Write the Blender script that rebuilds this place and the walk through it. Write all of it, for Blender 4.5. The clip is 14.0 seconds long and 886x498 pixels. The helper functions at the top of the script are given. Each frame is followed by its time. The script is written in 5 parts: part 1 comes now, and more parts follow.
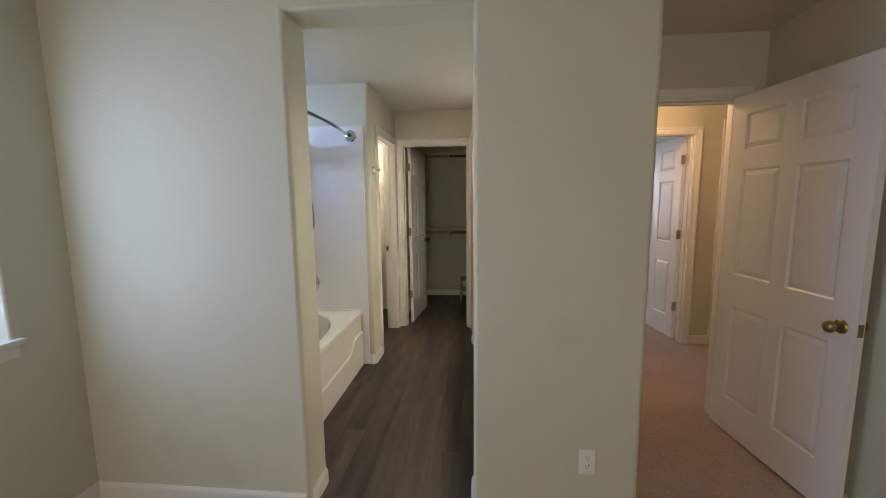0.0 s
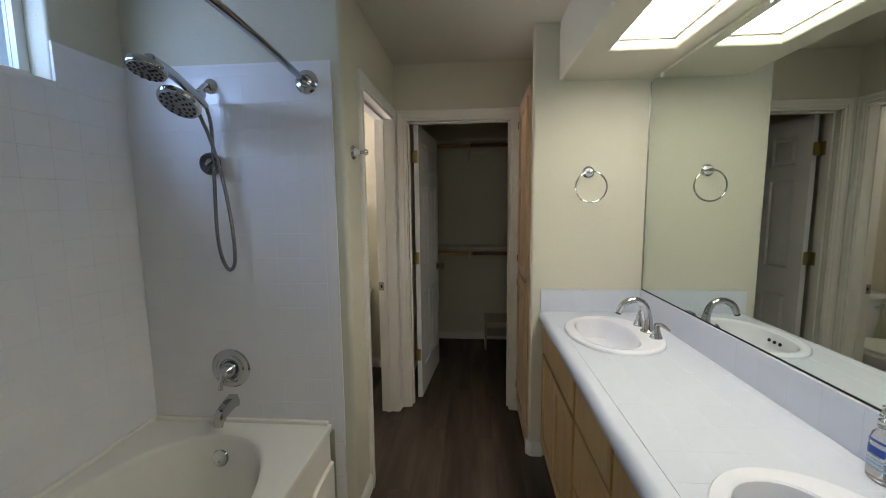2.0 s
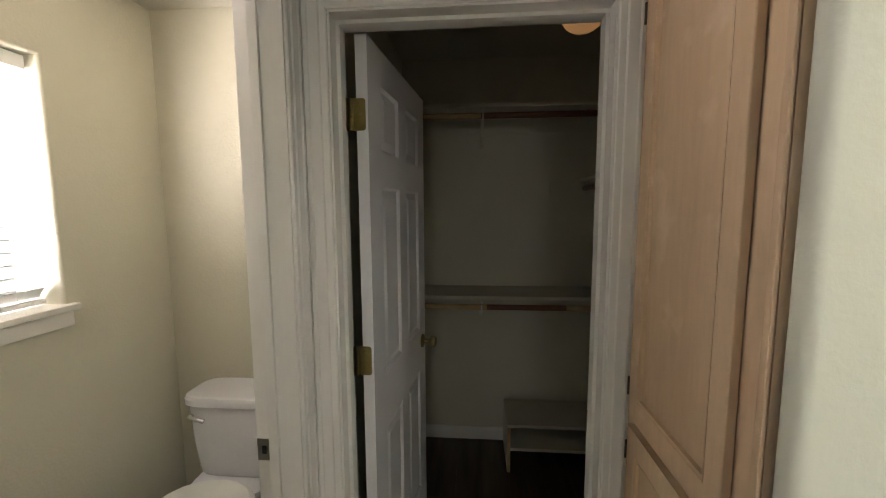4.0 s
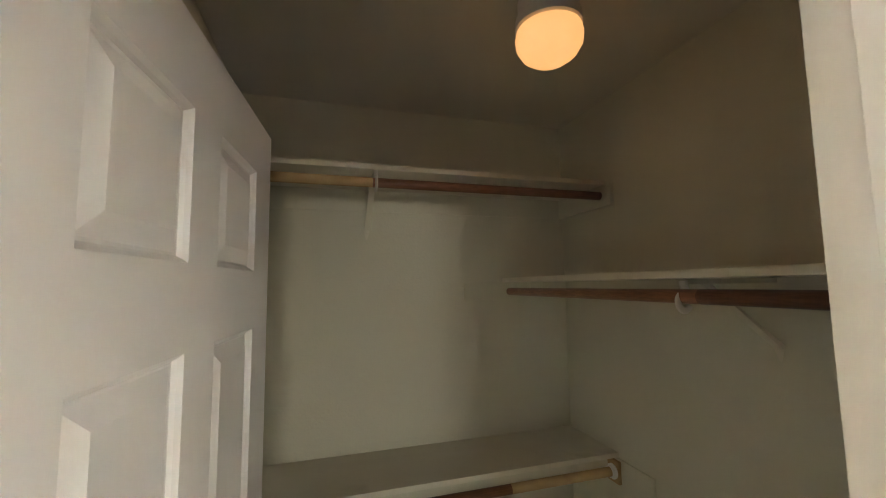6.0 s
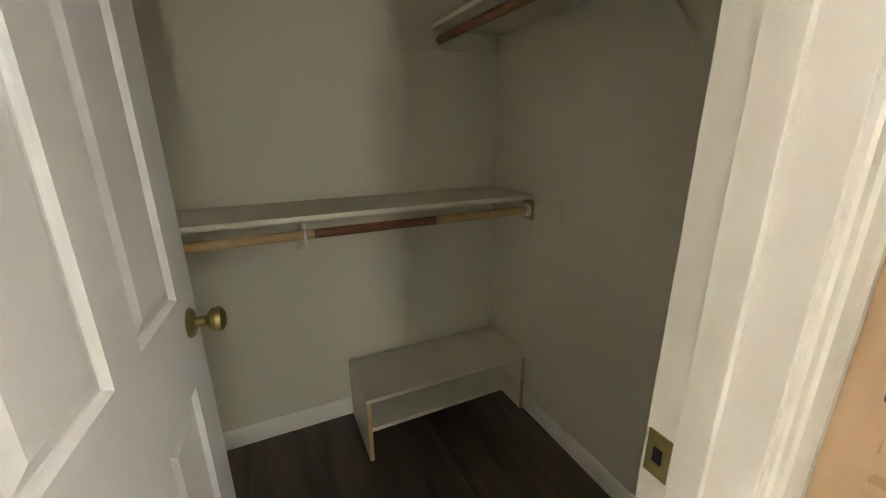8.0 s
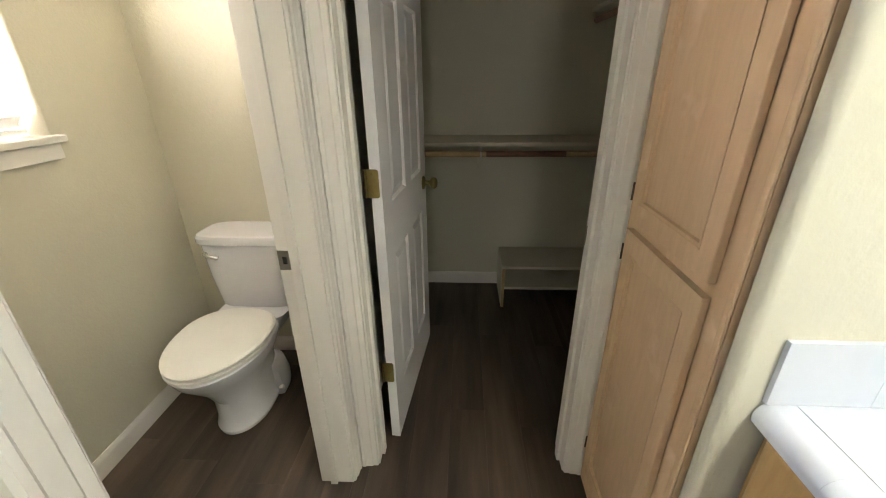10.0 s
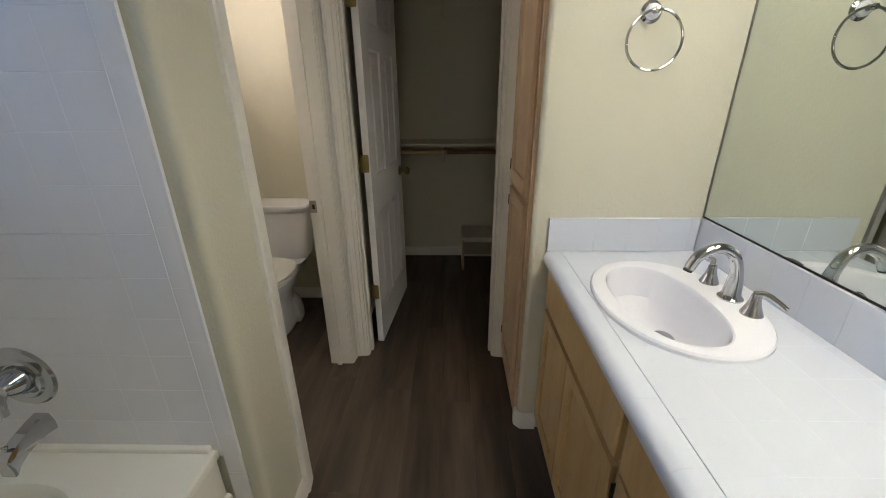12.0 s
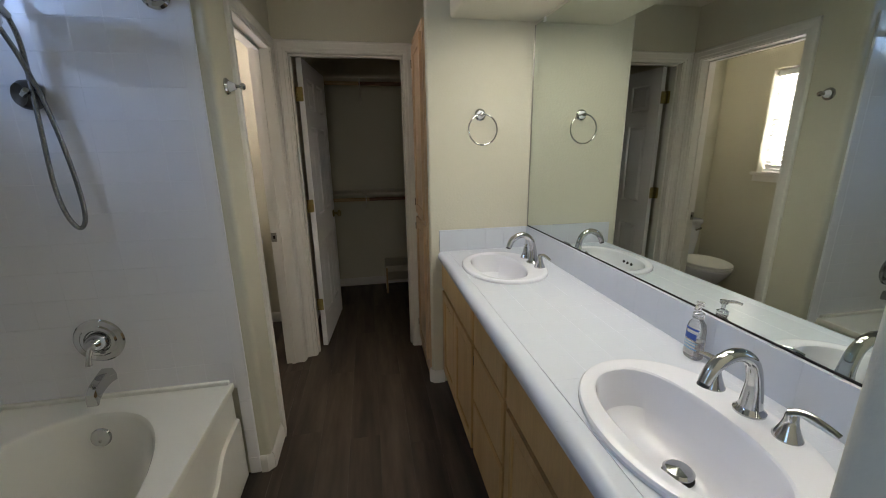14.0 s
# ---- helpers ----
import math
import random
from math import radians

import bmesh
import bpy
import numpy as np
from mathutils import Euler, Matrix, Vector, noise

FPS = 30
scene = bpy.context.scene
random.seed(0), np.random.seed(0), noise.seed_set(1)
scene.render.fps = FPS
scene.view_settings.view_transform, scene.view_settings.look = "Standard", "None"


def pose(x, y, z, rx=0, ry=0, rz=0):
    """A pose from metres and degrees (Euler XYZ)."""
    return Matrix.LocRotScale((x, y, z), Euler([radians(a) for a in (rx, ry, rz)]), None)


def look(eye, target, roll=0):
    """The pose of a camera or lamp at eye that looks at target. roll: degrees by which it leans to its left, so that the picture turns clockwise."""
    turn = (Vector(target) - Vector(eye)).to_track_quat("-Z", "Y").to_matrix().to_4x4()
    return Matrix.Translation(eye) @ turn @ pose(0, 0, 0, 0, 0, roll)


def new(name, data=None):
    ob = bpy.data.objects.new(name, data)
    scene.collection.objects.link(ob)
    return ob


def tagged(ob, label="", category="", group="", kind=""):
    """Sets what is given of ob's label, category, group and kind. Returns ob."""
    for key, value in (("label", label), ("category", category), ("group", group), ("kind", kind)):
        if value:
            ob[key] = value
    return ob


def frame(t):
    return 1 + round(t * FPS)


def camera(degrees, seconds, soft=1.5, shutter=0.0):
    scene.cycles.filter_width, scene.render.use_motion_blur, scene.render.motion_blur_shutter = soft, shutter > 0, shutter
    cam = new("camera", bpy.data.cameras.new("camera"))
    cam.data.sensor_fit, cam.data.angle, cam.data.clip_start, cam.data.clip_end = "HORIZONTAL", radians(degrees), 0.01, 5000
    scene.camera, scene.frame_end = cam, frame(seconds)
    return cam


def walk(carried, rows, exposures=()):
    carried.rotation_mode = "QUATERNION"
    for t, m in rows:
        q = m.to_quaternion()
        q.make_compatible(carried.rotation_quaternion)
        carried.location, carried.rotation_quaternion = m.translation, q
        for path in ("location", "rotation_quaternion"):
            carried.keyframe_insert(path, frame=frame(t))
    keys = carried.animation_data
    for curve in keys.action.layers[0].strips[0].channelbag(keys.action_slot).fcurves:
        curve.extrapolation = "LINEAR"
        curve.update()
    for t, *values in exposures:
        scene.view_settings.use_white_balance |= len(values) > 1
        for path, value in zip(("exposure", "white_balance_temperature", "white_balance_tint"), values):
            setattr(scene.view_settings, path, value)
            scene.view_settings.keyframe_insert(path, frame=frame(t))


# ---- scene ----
cam = camera(96.9, 14.0, soft=0.95)
PATH = [
    (0, (0.457, 0.011, 1.462), (0.273, 1.986, 1.207), -0.6),
    (0.5, (0.28, 0.399, 1.515), (0.132, 2.375, 1.244), -0.1),
    (1, (0.23, 0.854, 1.487), (0.078, 2.832, 1.238), -0.5),
    (1.5, (0.138, 1.255, 1.474), (-0.002, 3.236, 1.236), -0.5),
    (2, (0.077, 1.644, 1.477), (-0.081, 3.625, 1.251), -0.6),
    (4.3, (-0.038, 3.59, 1.581), (-0.194, 5.573, 1.376), -0.2),
    (4.5, (-0.052, 3.744, 1.606), (-0.116, 5.737, 1.448), -0.3),
    (5, (-0.042, 4.027, 1.688), (0.133, 6.019, 1.668), -0.2),
    (5.5, (-0.081, 4.167, 1.726), (0.298, 6.128, 1.839), -0.4),
    (6, (-0.124, 4.233, 1.696), (0.444, 6.142, 1.877), -0.8),
    (6.5, (-0.13, 4.272, 1.612), (0.582, 6.138, 1.717), -0.8),
    (7, (-0.115, 4.305, 1.508), (0.714, 6.12, 1.37), -0.8),
    (7.5, (-0.106, 4.294, 1.421), (0.747, 6.059, 1.024), -0.7),
    (8, (-0.086, 4.219, 1.316), (0.722, 5.952, 0.729), -0.5),
    (8.3, (-0.066, 4.143, 1.272), (0.638, 5.890, 0.597), -0.5),
    (8.5, (-0.062, 4.070, 1.274), (0.563, 5.825, 0.547), -0.4),
    (9, (-0.092, 3.800, 1.297), (0.274, 5.601, 0.509), -0.5),
    (9.2, (-0.094, 3.693, 1.325), (0.14, 5.508, 0.519), -0.6),
    (11.5, (0.069, 2.68, 1.416), (-0.161, 4.498, 0.614), -0.7),
    (12, (0.096, 2.481, 1.432), (0.052, 4.333, 0.678), -0.5),
    (12.5, (0.066, 2.286, 1.443), (0.192, 4.159, 0.753), -0.5),
    (13, (0.06, 2.08, 1.459), (0.313, 3.966, 0.843), -0.6),
    (13.5, (0.073, 1.847, 1.461), (0.4, 3.74, 0.905), -0.8),
    (14, (0.06, 1.629, 1.471), (0.413, 3.532, 0.968), -0.8),
]
walk(cam, [(t, look(eye, aim, roll)) for t, eye, aim, roll in PATH],
     [(0.0, 1.02, 6900, 12), (0.5, 0.94, 6900, 11.5), (1.0, 0.70, 6800, 11.5), (1.5, 0.48, 6400, 10), (2.2, 0.21, 6300, 9), (4.3, 0.76, 6100, 8), (4.5, 1.08, 5900, 6),
      (5.0, 1.80, 6250, 5), (5.5, 2.42, 6350, 5), (6.5, 2.76, 6550, 7), (7.5, 2.75, 6550, 7), (8.5, 2.50, 6000, 6), (9.2, 2.08, 5850, 3),
      (9.9, 1.55, 6300, 6), (11.3, 0.66, 6450, 9), (12.0, 0.46, 6400, 10), (13.0, 0.24, 6350, 10), (14.0, 0.11, 6300, 10)])  # end of walk

# ---- light ----
world = bpy.data.worlds.new("sky")
scene.world = world
world.use_nodes = True
wt = world.node_tree
sky = wt.nodes.new("ShaderNodeTexSky")
sky.sky_type, sky.sun_disc = "NISHITA", False
sky.sun_elevation, sky.sun_rotation = radians(48), radians(90)
wt.links.new(sky.outputs[0], wt.nodes["Background"].inputs[0])
wt.nodes["Background"].inputs[1].default_value = 0.10


def lamp(name, kind, m, energy, color, **more):
    data = bpy.data.lights.new(name, kind)
    data.energy, data.color = energy, color
    if kind == "SUN":
        data.angle = more["angle"]
    elif kind == "AREA":
        data.shape, data.size, data.size_y = "RECTANGLE", more["size"], more["size_y"]
        data.spread = more.get("spread", math.pi)
    else:
        data.shadow_soft_size = more["soft"]
    ob = new(name, data)
    ob.matrix_basis = m
    return ob


lamp("sun", "SUN", look((20, 0, 22), (0, 0, 0)), 2.5, (1.0, 0.95, 0.88), angle=radians(0.5))
DAY = (0.46, 0.65, 1.0)
lamp("bedroom_window_light", "AREA", look((-1.500, 0.86, 1.505), (0.5, 0.86, 1.15)), 7.2, DAY, size=0.92, size_y=1.08)
lamp("bath_window_light", "AREA", look((-1.552, 2.60, 2.14), (-0.50, 2.95, 1.90)), 2.9, (0.42, 0.60, 1.0), size=0.55, size_y=0.09, spread=radians(155))
lamp("toilet_window_light", "AREA", look((-1.53, 4.26, 1.63), (0.5, 4.26, 1.63)), 34, (1.0, 0.86, 0.80), size=0.56, size_y=0.78)
lamp("far_window_light", "AREA", look((1.10, 6.75, 1.55), (2.4, 6.2, 1.3)), 22, (0.55, 0.72, 1.0), size=0.95, size_y=1.0)
# added warm fill from an unseen, made-up window in the south wall
lamp("bedroom_south_fill_light", "AREA", look((-0.25, -3.34, 1.5), (-0.05, 0.0, 1.2)), 15.5, (1.0, 0.91, 0.76), size=1.35, size_y=1.05)
lamp("hall_bulb", "POINT", pose(1.72, 3.36, 2.27), 10, (1.0, 0.64, 0.36), soft=0.09)

# ---- materials ----


def mk(name, c1, c2=None, scale=3.0, rough=0.5, bump=0.0, bscale=200.0, stretch=(1, 1, 1), metal=0.0, rand=0.0,
       spots=None, fine=None, rvar=0.06, coat=0.0, ior=1.45):
    m = bpy.data.materials.new(name)
    m.use_nodes = True
    nt = m.node_tree
    N, L = nt.nodes, nt.links
    b = N["Principled BSDF"]
    b.inputs["Roughness"].default_value, b.inputs["Metallic"].default_value = rough, metal
    b.inputs["IOR"].default_value = ior
    b.inputs["Coat Weight"].default_value = coat
    b.inputs["Coat Roughness"].default_value = 0.06
    tc, oi = N.new("ShaderNodeTexCoord"), N.new("ShaderNodeObjectInfo")
    off = N.new("ShaderNodeVectorMath")
    off.operation = "MULTIPLY_ADD"
    cmb = N.new("ShaderNodeCombineXYZ")
    for i in range(3):
        L.new(oi.outputs["Random"], cmb.inputs[i])
    L.new(cmb.outputs[0], off.inputs[0])
    off.inputs[1].default_value = (17, 29, 11)
    L.new(tc.outputs["Object"], off.inputs[2])
    mp = N.new("ShaderNodeMapping")
    mp.inputs["Scale"].default_value = stretch
    L.new(off.outputs[0], mp.inputs[0])
    n1 = N.new("ShaderNodeTexNoise")
    n1.inputs["Scale"].default_value, n1.inputs["Detail"].default_value = scale, 6
    L.new(mp.outputs[0], n1.inputs[0])
    mix = N.new("ShaderNodeMix")
    mix.data_type = "RGBA"
    mix.inputs[6].default_value, mix.inputs[7].default_value = (*c1, 1), (*(c2 or [a * 0.9 for a in c1]), 1)
    ramp = N.new("ShaderNodeMapRange")
    ramp.inputs[1].default_value, ramp.inputs[2].default_value = 0.3, 0.7
    L.new(n1.outputs[0], ramp.inputs[0])
    L.new(ramp.outputs[0], mix.inputs[0])
    col = mix.outputs[2]
    if fine:
        n3 = N.new("ShaderNodeTexNoise")
        n3.inputs["Scale"].default_value, n3.inputs["Detail"].default_value = fine[0], 4
        L.new(mp.outputs[0], n3.inputs[0])
        r3 = N.new("ShaderNodeMapRange")
        r3.inputs[1].default_value, r3.inputs[2].default_value = 0.35, 0.65
        r3.inputs[3].default_value, r3.inputs[4].default_value = 1 - fine[1], 1 + fine[1]
        L.new(n3.outputs[0], r3.inputs[0])
        mu = N.new("ShaderNodeVectorMath")
        mu.operation = "SCALE"
        L.new(col, mu.inputs[0])
        L.new(r3.outputs[0], mu.inputs["Scale"])
        col = mu.outputs[0]
    if rand:
        hv = N.new("ShaderNodeMapRange")
        hv.inputs[3].default_value, hv.inputs[4].default_value = 1 - rand, 1 + rand
        L.new(oi.outputs["Random"], hv.inputs[0])
        mu = N.new("ShaderNodeVectorMath")
        mu.operation = "SCALE"
        L.new(col, mu.inputs[0])
        L.new(hv.outputs[0], mu.inputs["Scale"])
        col = mu.outputs[0]
    if spots:
        n4 = N.new("ShaderNodeTexNoise")
        n4.inputs["Scale"].default_value, n4.inputs["Detail"].default_value = spots[0], 3
        L.new(off.outputs[0], n4.inputs[0])
        r4 = N.new("ShaderNodeMapRange")
        r4.inputs[1].default_value, r4.inputs[2].default_value = 0.62, 0.74
        L.new(n4.outputs[0], r4.inputs[0])
        mx = N.new("ShaderNodeMix")
        mx.data_type = "RGBA"
        L.new(r4.outputs[0], mx.inputs[0])
        L.new(col, mx.inputs[6])
        mx.inputs[7].default_value = (*spots[1], 1)
        col = mx.outputs[2]
    L.new(col, b.inputs["Base Color"])
    rr = N.new("ShaderNodeMapRange")
    rr.inputs[3].default_value, rr.inputs[4].default_value = max(0.02, rough - rvar), min(1, rough + rvar)
    L.new(n1.outputs[0], rr.inputs[0])
    L.new(rr.outputs[0], b.inputs["Roughness"])
    if bump:
        n2 = N.new("ShaderNodeTexNoise")
        n2.inputs["Scale"].default_value, n2.inputs["Detail"].default_value = bscale, 3
        L.new(mp.outputs[0], n2.inputs[0])
        bp = N.new("ShaderNodeBump")
        bp.inputs["Strength"].default_value, bp.inputs["Distance"].default_value = bump, 0.002
        L.new(n2.outputs[0], bp.inputs["Height"])
        L.new(bp.outputs[0], b.inputs["Normal"])
    return m


def glow(name, color, strength):
    m = bpy.data.materials.new(name)
    m.use_nodes = True
    b = m.node_tree.nodes["Principled BSDF"]
    b.inputs["Base Color"].default_value = (0.8, 0.8, 0.8, 1)
    b.inputs["Emission Color"].default_value = (*color, 1)
    b.inputs["Emission Strength"].default_value = strength
    return m


def clear(name, color, rough=0.0, ior=1.45):
    m = bpy.data.materials.new(name)
    m.use_nodes = True
    b = m.node_tree.nodes["Principled BSDF"]
    b.inputs["Base Color"].default_value = (*color, 1)
    b.inputs["Transmission Weight"].default_value = 1
    b.inputs["Roughness"].default_value, b.inputs["IOR"].default_value = rough, ior
    return m


PAINT = mk("wall_paint", (0.615, 0.590, 0.482), (0.597, 0.570, 0.460), 1.3, 0.60, 0.65, 95, spots=(2.2, (0.575, 0.548, 0.438)))
CEIL = mk("ceiling_paint", (0.66, 0.633, 0.545), (0.635, 0.607, 0.52), 1.1, 0.75, 0.4, 60)
TRIM = mk("trim_paint", (0.775, 0.75, 0.71), (0.735, 0.71, 0.67), 2.5, 0.48, rvar=0.03)
DOORP = mk("door_paint", (0.78, 0.765, 0.785), (0.75, 0.735, 0.755), 2.0, 0.33, 0.12, 45, stretch=(1, 1, 0.15))
PLANK = mk("vinyl_plank", (0.112, 0.082, 0.058), (0.028, 0.022, 0.019), 2.6, 0.46, 0.2, 26, stretch=(4.0, 0.45, 1), rand=0.10,
           fine=(9, 0.14))
SUBFLOOR = mk("plank_joint", (0.02, 0.017, 0.015), None, 5, 0.8)
CARPET = mk("carpet_pile", (0.40, 0.31, 0.285), (0.33, 0.25, 0.23), 3.0, 0.95, 1.0, 420, fine=(160, 0.22))
TILE = mk("white_glazed_tile", (0.82, 0.81, 0.83), (0.80, 0.79, 0.81), 3, 0.19, 0.0, 14, rvar=0.04)
CTILE = mk("counter_glazed_tile", (0.625, 0.655, 0.725), (0.61, 0.64, 0.71), 3, 0.17, 0.0, 14, rvar=0.04)
GROUT = mk("grout", (0.80, 0.795, 0.81), (0.77, 0.765, 0.78), 9, 0.7, 0.4, 300)
CGROUT = mk("counter_grout", (0.66, 0.685, 0.75), (0.63, 0.655, 0.72), 9, 0.6, 0.4, 300)
PORC = mk("porcelain", (0.79, 0.79, 0.84), (0.77, 0.77, 0.82), 2, 0.13, rvar=0.03)
TUBM = mk("tub_enamel", (0.86, 0.835, 0.765), (0.83, 0.805, 0.735), 2, 0.16, rvar=0.05)
CHROME = mk("chrome", (0.55, 0.555, 0.56), (0.49, 0.495, 0.50), 4, 0.07, metal=1, rvar=0.04)
NICKEL = mk("brushed_steel", (0.42, 0.40, 0.37), (0.34, 0.32, 0.29), 9, 0.34, metal=1)
BRASS = mk("brass", (0.38, 0.315, 0.13), (0.26, 0.21, 0.085), 14, 0.34, metal=1, rvar=0.1)
MAPLE = mk("maple_stain", (0.51, 0.335, 0.148), (0.42, 0.265, 0.108), 2.2, 0.42, 0.08, 18, stretch=(4, 4, 0.55), rand=0.05, fine=(24, 0.05))
PICKLED = mk("pickled_wood", (0.62, 0.445, 0.28), (0.55, 0.38, 0.235), 1.8, 0.44, 0.07, 18, stretch=(3, 3, 0.5), rand=0.03, fine=(20, 0.04),
             spots=(9, (0.66, 0.49, 0.34)))
RODW = mk("stained_rod", (0.13, 0.050, 0.030), (0.20, 0.085, 0.04), 1.6, 0.35, 0.1, 40, stretch=(0.9, 8, 8), fine=(30, 0.2))
RODY = mk("stained_rod_side", (0.19, 0.08, 0.045), (0.27, 0.13, 0.06), 1.6, 0.35, 0.1, 40, stretch=(8, 0.9, 8), fine=(30, 0.2))
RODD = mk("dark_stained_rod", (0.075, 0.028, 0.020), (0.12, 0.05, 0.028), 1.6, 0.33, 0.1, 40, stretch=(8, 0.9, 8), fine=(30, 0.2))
RAWWOOD = mk("raw_wood_edge", (0.50, 0.36, 0.19), (0.38, 0.25, 0.12), 12, 0.6, 0.2, 60)
SHELFP = mk("shelf_paint", (0.68, 0.64, 0.54), (0.62, 0.58, 0.48), 5, 0.4, 0.15, 50, spots=(7, (0.56, 0.52, 0.42)))
# near-black: painted shade in holes and toe kicks; also the mirror's dark edge
DARK = mk("gap_shade_and_dark_edge", (0.02, 0.018, 0.016), None, 5, 0.8)
# hinge steel; on the shower cup its darkness stands in for reflections
DARKSTEEL = mk("dark_steel_and_reflection", (0.13, 0.12, 0.11), (0.07, 0.065, 0.06), 30, 0.38, metal=1)
RUBBER = mk("dark_nozzle", (0.045, 0.045, 0.05), (0.03, 0.03, 0.035), 90, 0.5)
SPRAY = mk("grey_spray_face", (0.30, 0.305, 0.315), (0.25, 0.255, 0.265), 40, 0.3)
HOSE = mk("ribbed_hose", (0.28, 0.285, 0.295), (0.19, 0.195, 0.20), 260, 0.26, 0.8, 300, metal=1)
PLASTIC = mk("white_plastic", (0.80, 0.80, 0.78), (0.77, 0.77, 0.75), 5, 0.35)
BLUE = mk("label_blue", (0.03, 0.09, 0.42), (0.02, 0.07, 0.34), 30, 0.35)
LBLUE = mk("label_light_blue", (0.20, 0.45, 0.72), None, 30, 0.35)
SOAPL = clear("soap_liquid", (0.95, 0.86, 0.74), 0.05, 1.36)
GLASS = clear("window_glass", (0.96, 0.98, 0.98), 0.0, 1.45)
CLEARP = clear("clear_plastic", (0.97, 0.97, 0.98), 0.14, 1.36)
CLEARP.node_tree.nodes["Principled BSDF"].inputs["Transmission Weight"].default_value = 0.88
SLAT = mk("blind_slat", (0.82, 0.83, 0.82), (0.78, 0.79, 0.78), 6, 0.4)
GROUND = mk("dry_ground", (0.22, 0.19, 0.14), (0.15, 0.15, 0.09), 0.4, 0.95, 0.5, 30)
ROOF = mk("stucco", (0.50, 0.46, 0.40), (0.44, 0.40, 0.35), 1.5, 0.9, 0.6, 60)
DIFF = glow("light_diffuser", (1.0, 0.93, 0.80), 12.6)
GLOBE = glow("warm_globe", (1.0, 0.47, 0.16), 0.16)
MIRROR = bpy.data.materials.new("mirror_silver")
MIRROR.use_nodes = True
mb = MIRROR.node_tree.nodes["Principled BSDF"]
mb.inputs["Base Color"].default_value = (0.71, 0.76, 0.72, 1)
mb.inputs["Metallic"].default_value, mb.inputs["Roughness"].default_value = 1.0, 0.015

# ---- building helpers ----


def chain(ob):
    m = ob.matrix_basis.copy()
    return chain(ob.parent) @ m if ob.parent else m


def finish(name, bm, material, angle=28, even=True):
    bmesh.ops.recalc_face_normals(bm, faces=bm.faces)
    me = bpy.data.meshes.new(name)
    bm.to_mesh(me)
    bm.free()
    me.materials.append(material)
    me.polygons.foreach_set("use_smooth", [True] * len(me.polygons))
    me.set_sharp_from_angle(angle=radians(angle))
    ob = new(name, me)
    if even:
        ob.modifiers.new("normals", "WEIGHTED_NORMAL").keep_sharp = True
    return ob


def part(name, bm, material, parent, label="", local=False, angle=28, even=True):
    """One mesh object under a thing or part; the bmesh is in world metres unless local."""
    if not local:
        bm.transform(chain(parent).inverted())
    ob = finish(name, bm, material, angle, even)
    ob.parent = parent
    if label:
        tagged(ob, label)
    return ob


def thing(name, at, label, category, group="", rz=0.0):
    ob = new(name)
    ob.empty_display_size = 0.05
    ob.matrix_basis = pose(*at, 0, 0, rz)
    return tagged(ob, label, category, group)


def solid(name, bm, material, label, category="", kind="structure", group=""):
    return tagged(finish(name, bm, material), label, category, group, kind)


def box(x0, x1, y0, y1, z0, z1, bevel=0.0, segs=2, bm=None):
    out = bmesh.new()
    bmesh.ops.create_cube(out, size=1, matrix=Matrix.LocRotScale(((x0 + x1) / 2, (y0 + y1) / 2, (z0 + z1) / 2), None,
                                                                 (abs(x1 - x0), abs(y1 - y0), abs(z1 - z0))))
    if bevel:
        bmesh.ops.bevel(out, geom=out.edges[:], offset=bevel, segments=segs, profile=0.5, affect="EDGES")
    return join(bm, out)


def join(bm, out):
    if bm is None:
        return out
    me = bpy.data.meshes.new("tmp")
    out.to_mesh(me)
    out.free()
    bm.from_mesh(me)
    bpy.data.meshes.remove(me)
    return bm


def rings(loops, cap0=True, cap1=True, closed=True, bm=None):
    """Skin over loops of points."""
    bm = bm or bmesh.new()
    made = [[bm.verts.new(p) for p in lp] for lp in loops]
    n = len(made[0])
    for a, b in zip(made, made[1:]):
        for i in range(n if closed else n - 1):
            j = (i + 1) % n
            bm.faces.new((a[i], a[j], b[j], b[i]))
    if cap0:
        bm.faces.new(made[0][::-1])
    if cap1:
        bm.faces.new(made[-1])
    return bm


def oval(cx, cy, z, a, b, p=2.0, n=40, shift=None):
    out = []
    for i in range(n):
        t = 2 * math.pi * i / n
        c, s = math.cos(t), math.sin(t)
        out.append(Vector((cx + a * math.copysign(abs(c) ** (2 / p), c), cy + b * math.copysign(abs(s) ** (2 / p), s), z)))
    return out


def lathe(profile, m=None, n=24, bm=None):
    """Turned shape: profile of (radius, height), about z, placed by m."""
    m = m or Matrix.Identity(4)
    loops = [[m @ Vector((max(r, 1e-4) * math.cos(2 * math.pi * i / n), max(r, 1e-4) * math.sin(2 * math.pi * i / n), h)) for i in range(n)]
             for r, h in profile]
    return rings(loops, bm=bm)


def aim(at, to):
    d = (Vector(to) - Vector(at)).to_track_quat("Z", "Y").to_matrix().to_4x4()
    return Matrix.Translation(at) @ d


def smoothed(points, per=6):
    pts = [Vector(p) for p in points]
    out = []
    for i in range(len(pts) - 1):
        p0, p1, p2, p3 = pts[max(i - 1, 0)], pts[i], pts[i + 1], pts[min(i + 2, len(pts) - 1)]
        for k in range(per):
            t = k / per
            out.append(0.5 * ((2 * p1) + (p2 - p0) * t + (2 * p0 - 5 * p1 + 4 * p2 - p3) * t * t + (3 * p1 - p0 - 3 * p2 + p3) * t ** 3))
    out.append(pts[-1])
    return out


